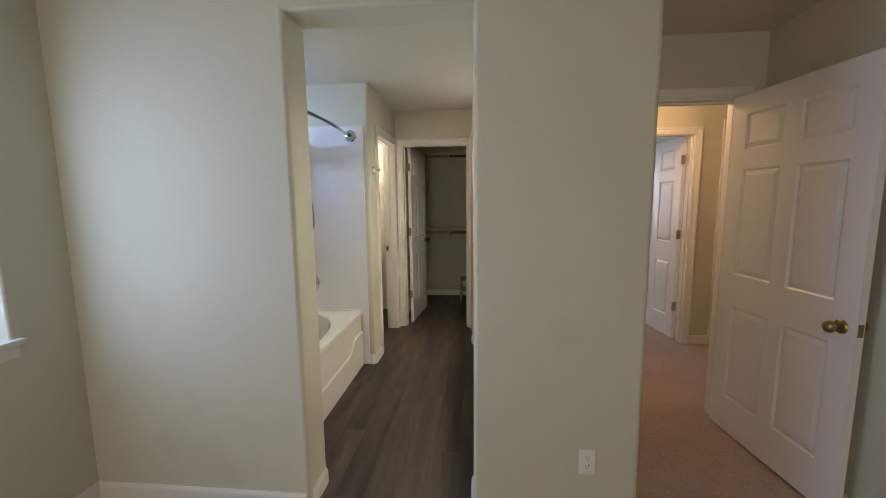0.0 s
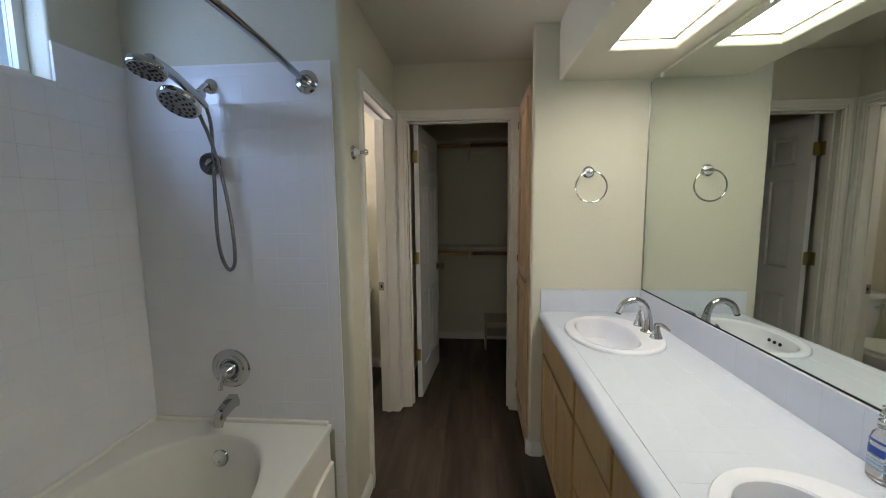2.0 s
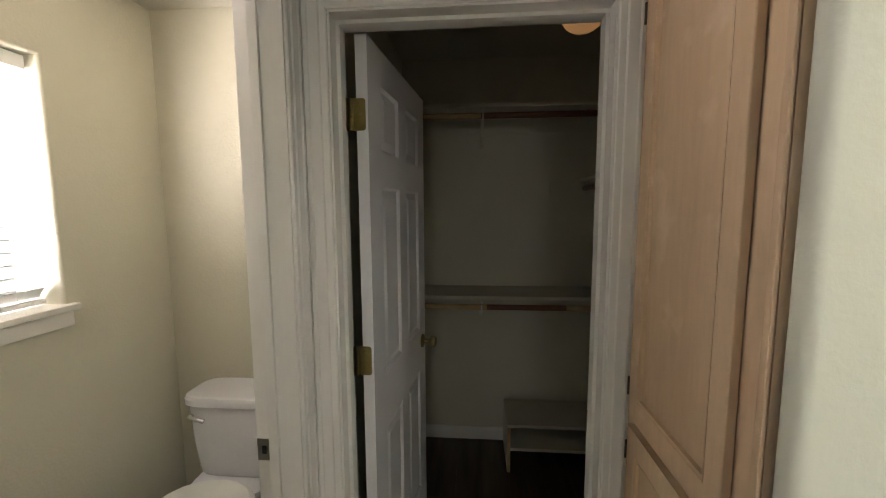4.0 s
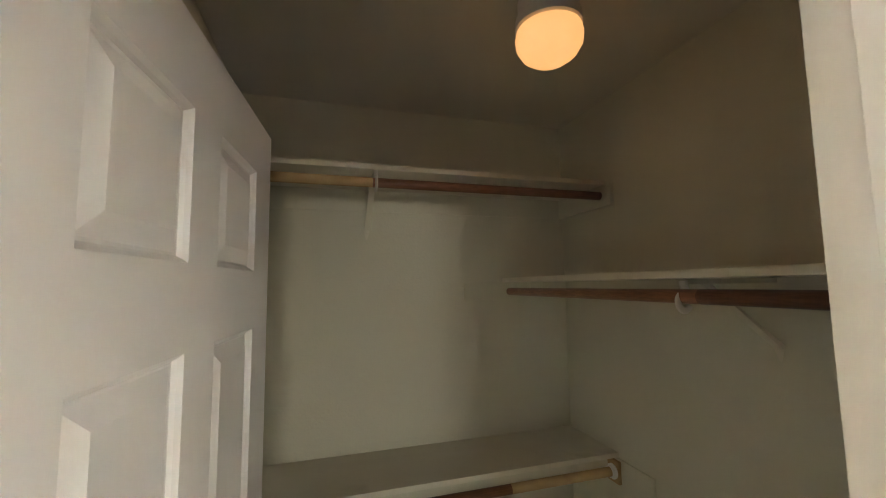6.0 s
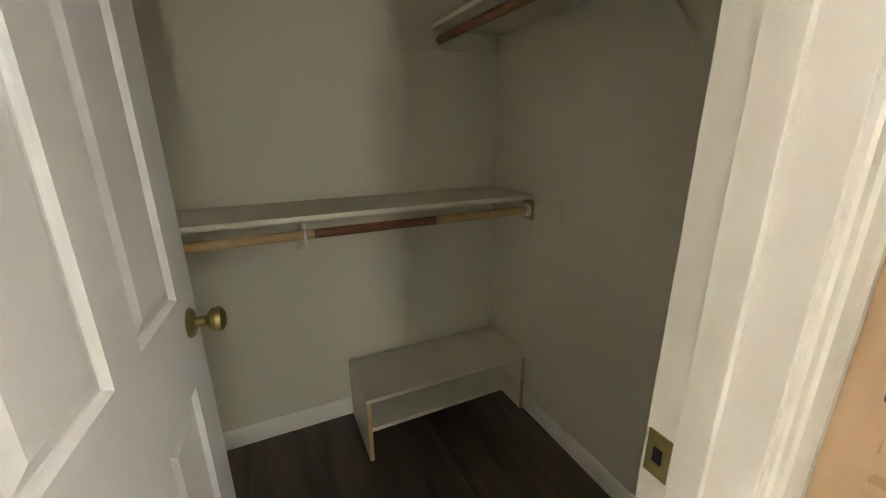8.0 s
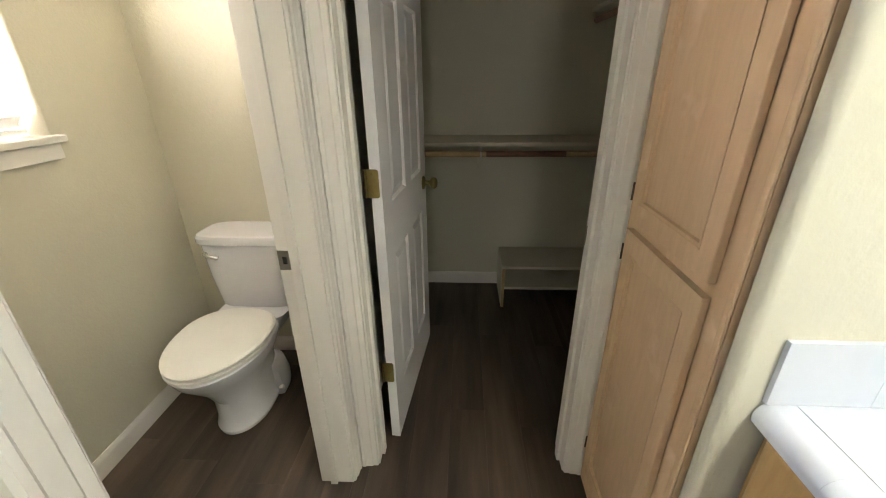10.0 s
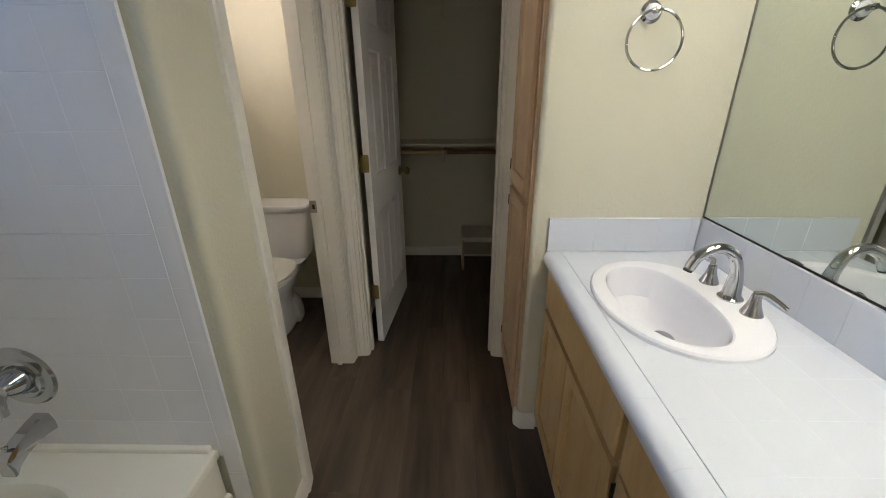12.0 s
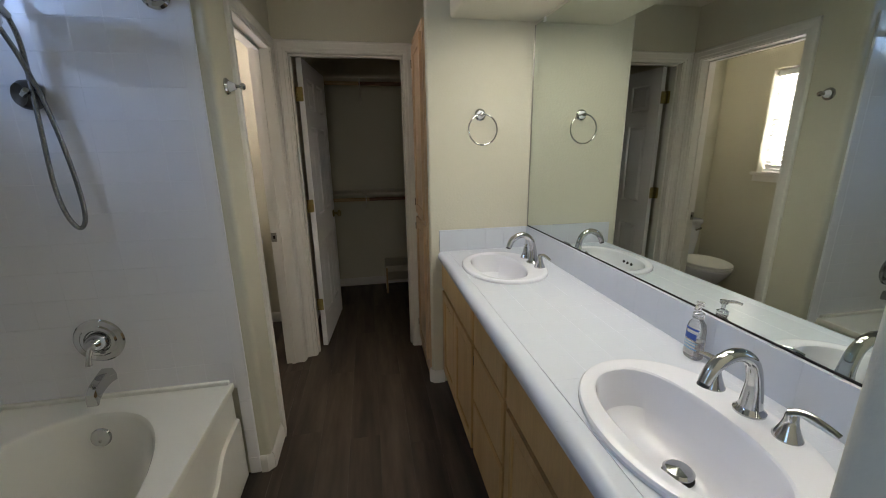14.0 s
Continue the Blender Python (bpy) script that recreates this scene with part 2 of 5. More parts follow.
def tube(points, radii, n=14, bm=None, flat=1.0):
    pts = [Vector(p) for p in points]
    if not isinstance(radii, (list, tuple)):
        radii = [radii] * len(pts)
    elif len(radii) != len(pts):
        k = (len(radii) - 1) / (len(pts) - 1)
        radii = [radii[int(i * k)] * (1 - (i * k) % 1) + radii[min(int(i * k) + 1, len(radii) - 1)] * ((i * k) % 1) for i in range(len(pts))]
    loops, side = [], None
    for i, p in enumerate(pts):
        d = (pts[min(i + 1, len(pts) - 1)] - pts[max(i - 1, 0)]).normalized()
        if side is None:
            side = d.orthogonal().normalized()
        side = (side - d * side.dot(d)).normalized()
        up = d.cross(side)
        loops.append([p + radii[i] * (math.cos(2 * math.pi * k / n) * side + flat * math.sin(2 * math.pi * k / n) * up) for k in range(n)])
    return rings(loops, bm=bm)


def slab(axis, d0, d1, u0, u1, z0, z1, holes=(), bull=0.0, edges=()):
    """A wall: axis 'x' or 'y' is its thickness from d0 to d1; u runs along it. holes: (u0, u1, z0, z1). bull rounds the
    corners round the holes and the upright edges named by their u."""
    us = sorted({u0, u1, *[h[0] for h in holes], *[h[1] for h in holes]})
    zs = sorted({z0, z1, *[h[2] for h in holes], *[h[3] for h in holes]})
    us, zs = [u for u in us if u0 <= u <= u1], [z for z in zs if z0 <= z <= z1]

    def full(i, j):
        if not (0 <= i < len(us) - 1 and 0 <= j < len(zs) - 1):
            return False
        u, z = (us[i] + us[i + 1]) / 2, (zs[j] + zs[j + 1]) / 2
        return not any(h[0] < u < h[1] and h[2] < z < h[3] for h in holes)

    bm, store = bmesh.new(), {}

    def v(d, i, j):
        key = (d, i, j)
        if key not in store:
            p = (d, us[i], zs[j]) if axis == "x" else (us[i], d, zs[j])
            store[key] = bm.verts.new(p)
        return store[key]

    for i in range(len(us) - 1):
        for j in range(len(zs) - 1):
            if not full(i, j):
                continue
            for d in (d0, d1):
                bm.faces.new((v(d, i, j), v(d, i + 1, j), v(d, i + 1, j + 1), v(d, i, j + 1)))
            for di, dj, a, b in ((-1, 0, (i, j), (i, j + 1)), (1, 0, (i + 1, j), (i + 1, j + 1)), (0, -1, (i, j), (i + 1, j)), (0, 1, (i, j + 1), (i + 1, j + 1))):
                if not full(i + di, j + dj):
                    bm.faces.new((v(d0, *a), v(d0, *b), v(d1, *b), v(d1, *a)))
    bmesh.ops.recalc_face_normals(bm, faces=bm.faces)
    if bull:
        pick = []
        for e in bm.edges:
            a, b = e.verts
            da, db = (a.co.x, b.co.x) if axis == "x" else (a.co.y, b.co.y)
            if abs(da - db) > 1e-6:
                continue
            ua, ub = (a.co.y, b.co.y) if axis == "x" else (a.co.x, b.co.x)
            za, zb = a.co.z, b.co.z
            rim = any(abs(ua - h) < 1e-6 and abs(ub - h) < 1e-6 for h in edges if not isinstance(h, tuple))
            rim |= any(abs(ua - h[0]) < 1e-6 and abs(ub - h[0]) < 1e-6 and abs(da - h[1]) < 1e-6 for h in edges if isinstance(h, tuple))
            for h in holes:
                inz = h[2] - 1e-6 <= min(za, zb) and max(za, zb) <= h[3] + 1e-6
                inu = h[0] - 1e-6 <= min(ua, ub) and max(ua, ub) <= h[1] + 1e-6
                rim |= inz and abs(ua - ub) < 1e-6 and min(abs(ua - h[0]), abs(ua - h[1])) < 1e-6
                rim |= inu and abs(za - zb) < 1e-6 and abs(za - h[3]) < 1e-6
            if rim:
                pick.append(e)
        bmesh.ops.bevel(bm, geom=pick, offset=bull, segments=5, profile=0.5, affect="EDGES")
    return bm


def strip(profile, path, ends=True):
    """Profile points (out, up) swept along a path of (point, out direction, up direction) with mitres given by the path."""
    loops = [[Vector(p) + o * Vector(od) + u * Vector(ud) for o, u in profile] for p, od, ud in path]
    return rings(loops)

# ---- structure ----
XW, XV, YB0, YB1, YT, YC0, YC1, YK, ZC = -1.43, 1.00, 1.64, 1.845, 3.30, 4.365, 4.48, 5.86, 2.41
LX0, LX1 = -0.58, -0.465      # wall of the toilet room
GRAY = "cream painted drywall with a light orange-peel texture"

solid("ground", box(-250, 250, -250, 250, -0.6, -0.30), GROUND, "dry bare ground outside the house", "ground")
solid("wall_west", slab("x", -1.57, XW, -3.42, 6.0, -0.1, 2.6, [(0.35, 1.37, 0.91, 2.1), (2.05, 3.0, 1.93, 2.33), (3.95, 4.57, 1.22, 2.05)], 0.012),
      PAINT, GRAY + ", with three windows", "wall")
solid("wall_bedroom", slab("y", YB0, YB1, XW, 1.145, 0, ZC, [(-0.336, 0.433, -1, 2.222)], 0.022, edges=(1.145,)),
      PAINT, GRAY + " and a rounded open doorway into the bathroom", "wall")
solid("wall_vanity", box(XV, 1.145, YB1, 4.48, 0, ZC), PAINT, GRAY + " behind the vanity mirror", "wall")
solid("wall_towel_ring", slab("y", 3.845, 3.885, 0.392, XV, 0, ZC, (), 0.017, edges=(0.392,)), PAINT, GRAY + " with a rounded corner", "wall")
solid("wall_closet_front", slab("y", YC0, YC1, LX1, XV, 0, 2.48, [(-0.395, 0.339, -1, 2.058)]), PAINT, GRAY + " round the closet doorway", "wall")
solid("wall_toilet_side", slab("x", LX0, LX1, YT, YK, 0, 2.48, [(3.566, 4.297, -1, 2.058)], 0.020, edges=((YT, LX1),)), PAINT, GRAY + " beside the toilet room", "wall")
solid("wall_tub_end", box(XW, LX0, YT, 3.43, 0, ZC), PAINT, GRAY + " above the shower tiles", "wall")
solid("wall_toilet_back", box(XW, LX0, 5.05, 5.17, 0, ZC), PAINT, GRAY + " behind the toilet", "wall")
solid("wall_closet_back", box(-1.57, 1.145, YK, 6.0, -0.1, 2.6), PAINT, GRAY + " at the back of the closet", "wall")
solid("wall_closet_side", box(0.96, 1.145, YC1, YK, 0, 2.48), PAINT, GRAY + " beside the closet shelves", "wall")
solid("wall_bedroom_door", slab("y", 2.60, 2.715, 1.145, 4.6, 0, ZC, [(1.187, 2.024, -1, 2.05)]), PAINT, GRAY + " round the bedroom door", "wall")
solid("wall_bedroom_east", box(2.14, 2.26, -3.42, 2.60, 0, ZC), PAINT, GRAY + " behind the open bedroom door", "wall")
# this unseen wall is opened only for the added fill light
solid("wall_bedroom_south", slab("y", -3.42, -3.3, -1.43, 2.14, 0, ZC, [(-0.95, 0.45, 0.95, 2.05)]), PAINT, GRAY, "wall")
solid("wall_hall", slab("y", 4.0, 4.115, 1.145, 4.6, 0, ZC, [(1.64, 2.485, -1, 2.05)]), PAINT, GRAY + " round the hall door", "wall")
solid("wall_hall_east", slab("x", 4.6, 4.72, 2.60, 7.6, 0, 2.6), PAINT, GRAY, "wall")
solid("wall_far_room_north", box(1.0, 4.6, 7.5, 7.62, 0, 2.6), PAINT, GRAY, "wall")
solid("wall_far_room_west", slab("x", 1.03, 1.145, 6.0, 7.5, 0, 2.6, [(6.25, 7.25, 1.0, 2.1)]), PAINT, GRAY, "wall")
solid("ceiling", box(-1.57, 4.72, -3.42, 4.40, ZC, 2.6), CEIL, "cream painted ceiling with a soft texture", "ceiling")
solid("ceiling_toilet", box(-1.57, -0.52, 4.40, YK, ZC, 2.6), CEIL, "cream painted ceiling of the toilet room", "ceiling")
solid("ceiling_closet", box(-0.52, 1.05, 4.40, YK, 2.45, 2.6), CEIL, "cream painted closet ceiling", "ceiling")
solid("ceiling_far_room", box(1.05, 4.72, 4.40, 7.62, ZC, 2.6), CEIL, "cream painted ceiling of the far room", "ceiling")
solid("roof", box(-1.9, 5.0, -3.8, 8.0, 2.6, 2.75), ROOF, "flat stucco roof slab over the house", "roof")
solid("floor_bedroom", box(-1.43, 2.26, -3.3, YB0 + 0.07, -0.1, -0.006), CARPET, "dusty pink-beige cut-pile carpet", "carpet")
solid("floor_hall", box(1.145, 4.6, 2.60, 7.5, -0.1, -0.006, bm=box(1.145, 2.26, YB0 + 0.07, 2.60, -0.1, -0.006)), CARPET, "dusty pink-beige cut-pile carpet in the hall", "carpet")
floor = solid("floor", box(-1.43, XV, YB0 + 0.07, YK, -0.1, -0.006), SUBFLOOR, "dark grey-brown wood-look vinyl plank floor", "floor")

# soffit with the vanity light over the counter
LY0, LY1, LZ = 2.17, 3.442, 2.168      # light well
soffit = slab("y", 2.115, 2.20, 0.525, XV, YB1, 3.845, [(0.655, 0.915, LY0, LY1)], 0.014, edges=((0.525, 2.115),))
soffit.transform(Matrix(((1, 0, 0, 0), (0, 0, 1, 0), (0, 1, 0, 0), (0, 0, 0, 1))))
box(0.525, XV, YB1, 3.845, 2.20, ZC, bm=soffit)
solid("soffit", soffit, PAINT, "cream drywall soffit above the vanity", "soffit")
light = thing("vanity_light", (0.785, 2.806, LZ), "recessed fluorescent ceiling light with a frosted panel, switched on", "ceiling light")
part("diffuser", box(0.662, 0.908, LY0 + 0.008, LY1 - 0.008, LZ, LZ + 0.006), DIFF, light, "glowing frosted panel")
fr = bmesh.new()
for x0, x1, y0, y1 in ((0.6555, 0.667, LY0 + 0.0005, LY1 - 0.0005), (0.903, 0.9145, LY0 + 0.0005, LY1 - 0.0005), (0.667, 0.903, LY0 + 0.0005, LY0 + 0.012), (0.667, 0.903, LY1 - 0.012, LY1 - 0.0005)):
    box(x0, x1, y0, y1, LZ - 0.012, LZ - 0.001, bm=fr)
part("frame", fr, TRIM, light)

# baseboards


def baseboard(p0, p1, out, h=0.085, t=0.013):
    p0, p1, o = Vector((*p0, 0)), Vector((*p1, 0)), Vector((*out, 0))
    prof = [(0, 0.0), (t, 0.0), (t, h - 0.022), (t * 0.75, h - 0.014), (t * 0.55, h - 0.004), (t * 0.3, h), (0, h)]
    return strip(prof, [(p0, o, (0, 0, 1)), (p1, o, (0, 0, 1))])


BB = "white painted wooden baseboard along the wall"
for p0, p1, o in (((XW, YB0), (-0.355, YB0), (0, -1)), ((0.457, YB0), (1.13, YB0), (0, -1)), ((XW, -3.3), (XW, YB0), (1, 0)),
                  ((-0.336, YB0 + 0.02), (-0.336, YB1 - 0.02), (1, 0)), ((0.433, YB0 + 0.02), (0.433, YB1 - 0.02), (-1, 0)),
                  ((1.145, YB0 + 0.02), (1.145, 2.60), (1, 0)), ((2.14, -3.3), (2.14, 2.60), (-1, 0)), ((XW, -3.3), (2.14, -3.3), (0, 1)),
                  ((2.54, 4.0), (2.71, 4.0), (0, -1)), ((1.145, 2.715), (1.145, 4.0), (1, 0)),
                  ((LX1, YT + 0.012), (LX1, 3.512), (1, 0)), ((XW, 5.05), (LX0, 5.05), (0, -1)), ((XW, 3.43), (XW, 5.05), (1, 0)),
                  ((LX0, 4.37), (LX0, 5.05), (-1, 0)), ((LX1, YK), (0.96, YK), (0, -1)), ((0.96, YC1), (0.96, YK), (-1, 0)), ((LX1, YC1), (LX1, YK), (1, 0))):
    solid("baseboard", baseboard(p0, p1, o), TRIM, BB, "baseboard")
# corner pieces with a chamfered turn at the two rounded corners
prof = [(0, 0.0), (0.013, 0.0), (0.013, 0.063), (0.008, 0.080), (0.004, 0.085), (0, 0.085)]
solid("baseboard", strip(prof, [((-0.512, YT, 0), (0, -1, 0), (0, 0, 1)), ((-0.486, YT, 0), (0.3, -1, 0), (0, 0, 1)), ((LX1, YT + 0.021, 0), (1, -0.3, 0), (0, 0, 1)),
                               ((LX1, YT + 0.03, 0), (1, 0, 0), (0, 0, 1))]), TRIM, "white baseboard wrapping the rounded wall corner", "baseboard")
solid("baseboard", strip(prof, [((0.47, 3.845, 0), (0, -1, 0), (0, 0, 1)), ((0.409, 3.845, 0), (-0.3, -1, 0), (0, 0, 1)), ((0.392, 3.862, 0), (-1, -0.3, 0), (0, 0, 1)),
                               ((0.392, 3.884, 0), (-1, 0, 0), (0, 0, 1))]), TRIM, "white baseboard wrapping the rounded wall corner", "baseboard")

# ---- doorways ----
CAS = [(0.0, 0.0), (0.0, 0.008), (0.003, 0.011), (0.018, 0.011), (0.022, 0.0145), (0.046, 0.016), (0.050, 0.019), (0.059, 0.019), (0.064, 0.014), (0.064, 0.0)]


def doorway(name, axis, wall, depth_to, u0, u1, top, sign, label, stop):
    """Jambs, stops and casing round an opening from u0 to u1; the casing lies on the wall's face and stands out by sign."""
    def P(u, d, z):
        return (d, u, z) if axis == "x" else (u, d, z)

    def V(u, d, z):
        return Vector(P(u, d, z))

    mid = (u0 + u1) / 2
    th = thing(name, P(mid, wall, 0), label, "door frame")
    lo, hi = sorted((wall, depth_to))
    lo, hi = lo - 0.003, hi + 0.003

    def B(ua, ub, da, db, z0, z1, bevel=0.0015):
        return box(da, db, ua, ub, z0, z1, bevel) if axis == "x" else box(ua, ub, da, db, z0, z1, bevel)

    part("jamb", B(u0 - 0.017, u0, lo, hi, 0, top + 0.017), TRIM, th)
    part("jamb", B(u1, u1 + 0.017, lo, hi, 0, top + 0.017), TRIM, th)
    part("head_jamb", B(u0, u1, lo, hi, top, top + 0.017), TRIM, th)
    if stop:
        a, b = stop
        part("stop", B(u0, u0 + 0.011, a, b, 0, top - 0.011), TRIM, th)
        part("stop", B(u1 - 0.011, u1, a, b, 0, top - 0.011), TRIM, th)
        part("head_stop", B(u0, u1, a, b, top - 0.011, top), TRIM, th)
    n = V(0, sign, 0)
    r = 0.006
    for w, zl in ((u0 - r, None), (u1 + r, None)):
        s = -1 if w < mid else 1
        part("casing", strip(CAS, [(V(w, wall, 0), V(s, 0, 0), n), (V(w, wall, top + r), V(s, 0, 0) + Vector((0, 0, 1)), n)]), TRIM, th)
    part("head_casing", strip(CAS, [(V(u0 - r, wall, top + r), V(-1, 0, 0) + Vector((0, 0, 1)), n), (V(u1 + r, wall, top + r), V(1, 0, 0) + Vector((0, 0, 1)), n)]), TRIM, th)
    return th


closet_frame = doorway("closet_door_frame", "y", YC0, YC1, -0.378, 0.322, 2.04, -1, "white painted wooden frame of the closet doorway", (4.405, 4.440))
toilet_frame = doorway("toilet_door_frame", "x", LX1, LX0, 3.583, 4.281, 2.04, 1, "white painted wooden frame of the toilet room doorway", (-0.545, -0.520))
doorway("bedroom_door_frame", "y", 2.60, 2.715, 1.205, 2.006, 2.03, -1, "white painted wooden frame of the bedroom door", (2.642, 2.68))
doorway("hall_door_frame", "y", 4.0, 4.115, 1.658, 2.467, 2.03, -1, "white painted wooden frame of the hall door", (4.03, 4.075))


def plate(frame_ob, x, y, z, dx, material, w=0.014, h=0.028):
    """Strike plate let into a jamb."""
    bm = box(x - 0.0015, x + 0.0015, y - w, y + w, z - h, z + h, 0.001) if dx else box(x - w, x + w, y - 0.0015, y + 0.0015, z - h, z + h, 0.001)
    p = part("strike_plate", bm, material, frame_ob, "small metal strike plate")
    hole = box(x - 0.0022, x + 0.0022, y - 0.006, y + 0.006, z - 0.011, z + 0.011) if dx else box(x - 0.006, x + 0.006, y - 0.0022, y + 0.0022, z - 0.011, z + 0.011)
    part("latch_hole", hole, DARK, p)


for z in (0.347, 1.084, 1.817):
    part("hinge_leaf", box(-0.3782, -0.3762, 4.449, 4.4875, z - 0.045, z + 0.045), BRASS, closet_frame, "brass hinge leaf on the jamb")
plate(closet_frame, 0.3222, 4.463, 0.922, True, BRASS, 0.016, 0.032)
plate(toilet_frame, -0.563, 4.2808, 0.917, False, NICKEL, 0.019, 0.030)


def panel_door(name, width, label, metal, knob_side=1, height=2.025, t=0.035, hinges=(0.335, 1.072, 1.805), knob_z=0.915, both=True):
    """Six-panel moulded door; local x from the hinge edge, y from -t (face) to 0 (hinge-pin face)."""
    th = thing(name, (0, 0, 0), label, "door")
    cols = ((0.112, width / 2 - 0.048), (width / 2 + 0.048, width - 0.112))
    rows = ((0.215, 0.79), (0.985, 1.605), (1.715, 1.915))
    holes = [(a, b, c, d) for a, b in cols for c, d in rows]
    slabm = slab("y", -t, 0, 0, width, 0, height, holes)
    slab_ob = part("slab", slabm, DOORP, th, local=True)
    for a, b, c, d in holes:
        loops = []
        steps = ((0, 0.0), (0.005, 0.0055), (0.008, 0.0105), (0.012, 0.0110), (0.034, 0.0025), (0.036, 0.0018))
        for s in (1, -1):
            lp = []
            for inset, dep in steps:
                y = -t + dep if s == 1 else -dep
                lp.append([Vector((a + inset, y, c + inset)), Vector((b - inset, y, c + inset)), Vector((b - inset, y, d - inset)), Vector((a + inset, y, d - inset))])
            loops.append(lp)
        bm = rings(loops[0], cap0=False)
        rings(loops[1], cap0=False, bm=bm)
        part("panel", bm, DOORP, slab_ob, local=True, angle=4, even=False)
    for z in hinges:
        loop = [(-0.020 - 0.008 * math.sin(t), -0.037 - 0.008 * math.cos(t)) for t in np.linspace(0, math.pi / 2, 5)]
        loop = [(0.010, -0.045)] + loop + [(a, -b) for a, b in loop[::-1]] + [(0.010, 0.045)]
        lo = [[Vector((x, a, z + b)) for a, b in loop] for x in (-0.0004, -0.0024)]
        hg = part("hinge", rings(lo), metal, th, "metal butt hinge with rounded corners", local=True)
        for dz in (-0.03, 0.0, 0.03):
            part("screw", lathe([(0, 0), (0.004, 0), (0.003, 0.0012), (0, 0.0014)], aim((-0.0022, -0.014 + (0.008 if dz else 0), z + dz), (-1, -0.014, z + dz)), 14), metal, hg, local=True)
        for k in range(5):
            c = z - 0.036 + 0.018 * k
            pin = lathe([(0.0, -0.0086), (0.0045, -0.0086), (0.0052, -0.008), (0.0052, 0.008), (0.0045, 0.0086), (0.0, 0.0086)], pose(-0.0055, 0.013, c), 12)
            part("hinge_knuckle", pin, metal, hg, local=True)
    for s in (1, -1):
        at = (width - 0.065, -t if s == 1 else 0, knob_z)
        m = aim(at, (at[0], at[1] - s, at[2]))
        kb = part("knob", lathe([(0.0, 0.012), (0.011, 0.012), (0.0105, 0.030), (0.016, 0.036), (0.025, 0.043), (0.0275, 0.053), (0.025, 0.062), (0.016, 0.068), (0.0, 0.070)], m, 24), BRASS, th, "round brass door knob", local=True)
        part("rose", lathe([(0.0, 0.0), (0.032, 0.0), (0.032, 0.003), (0.028, 0.008), (0.016, 0.012), (0.0, 0.013)], m, 24), BRASS, kb, local=True)
    lp = part("latch_plate", box(width - 0.0005, width + 0.0012, -t / 2 - 0.012, -t / 2 + 0.012, knob_z - 0.028, knob_z + 0.028), metal, th, local=True)
    return th


closet_door = panel_door("closet_door", 0.711, "white six-panel closet door with brass knob, standing open into the closet", BRASS)
closet_door.matrix_basis = pose(-0.352, 4.486, 0.012, 0, 0, 84.6)
bed_door = panel_door("bedroom_door", 0.828, "white six-panel bedroom door with brass knob, swung wide open", BRASS, knob_z=0.878)
bed_door.matrix_basis = pose(2.002, 2.594, 0.008, 0, 0, 180 + 95.5)
hall_door = panel_door("hall_door", 0.80, "white six-panel hall door standing open into a daylit room", NICKEL)
hall_door.matrix_basis = pose(2.430, 4.118, 0.008, 0, 0, 98)

# ---- windows ----


def window(name, y0, y1, z0, z1, sill, label, mullion=True):
    th = thing(name, (XW, (y0 + y1) / 2, z0), label, "window")
    x0, x1 = -1.555, -1.515
    f = bmesh.new()
    for a, b, c, d in ((y0, y1, z0, z0 + 0.035), (y0, y1, z1 - 0.035, z1), (y0, y0 + 0.035, z0 + 0.035, z1 - 0.035), (y1 - 0.035, y1, z0 + 0.035, z1 - 0.035)):
        box(x0, x1, a + 0.001, b - 0.001, c + 0.001, d - 0.001, bm=f)
    fr = part("window_frame", f, PLASTIC, th, "white vinyl frame")
    ym = (y0 + y1) / 2
    if mullion:
        part("meeting_rail", box(x0 + 0.004, x1 - 0.004, ym - 0.018, ym + 0.018, z0 + 0.035, z1 - 0.035, 0.002), PLASTIC, fr)
    for a, b in (((y0 + 0.036, ym - 0.019), (ym + 0.019, y1 - 0.036)) if mullion else ((y0 + 0.036, y1 - 0.036),)):
        p = part("pane", box(-1.539, -1.535, a, b, z0 + 0.036, z1 - 0.036), GLASS, th)
        p.visible_shadow = False
    if sill:
        part("window_sill", box(-1.514, XW + 0.028, y0 - 0.04, y1 + 0.04, z0 - 0.022, z0 + 0.002, 0.006), TRIM, th, "white painted wooden sill")
        part("apron", box(XW + 0.0005, XW + 0.014, y0 - 0.02, y1 + 0.02, z0 - 0.075, z0 - 0.0225, 0.004), TRIM, th)
    return th


def plain_window(name, axis, d0, d1, u0, u1, z0, z1, label):
    B = (lambda a, b, c, d: box(d0, d1, a, b, c, d)) if axis == "x" else (lambda a, b, c, d: box(a, b, d0, d1, c, d))
    at = (d0, (u0 + u1) / 2, z0) if axis == "x" else ((u0 + u1) / 2, d0, z0)
    th = thing(name, at, label, "window")
    for a, b, c, d in ((u0, u1, z0, z0 + 0.04), (u0, u1, z1 - 0.04, z1), (u0, u0 + 0.04, z0 + 0.04, z1 - 0.04), (u1 - 0.04, u1, z0 + 0.04, z1 - 0.04)):
        part("window_frame", B(a + 0.001, b - 0.001, c + 0.001, d - 0.001), PLASTIC, th)
    m = (d0 + d1) / 2
    d0, d1 = m - 0.002, m + 0.002
    pane = box(d0, d1, u0 + 0.04, u1 - 0.04, z0 + 0.04, z1 - 0.04) if axis == "x" else box(u0 + 0.04, u1 - 0.04, d0, d1, z0 + 0.04, z1 - 0.04)
    part("pane", pane, GLASS, th).visible_shadow = False


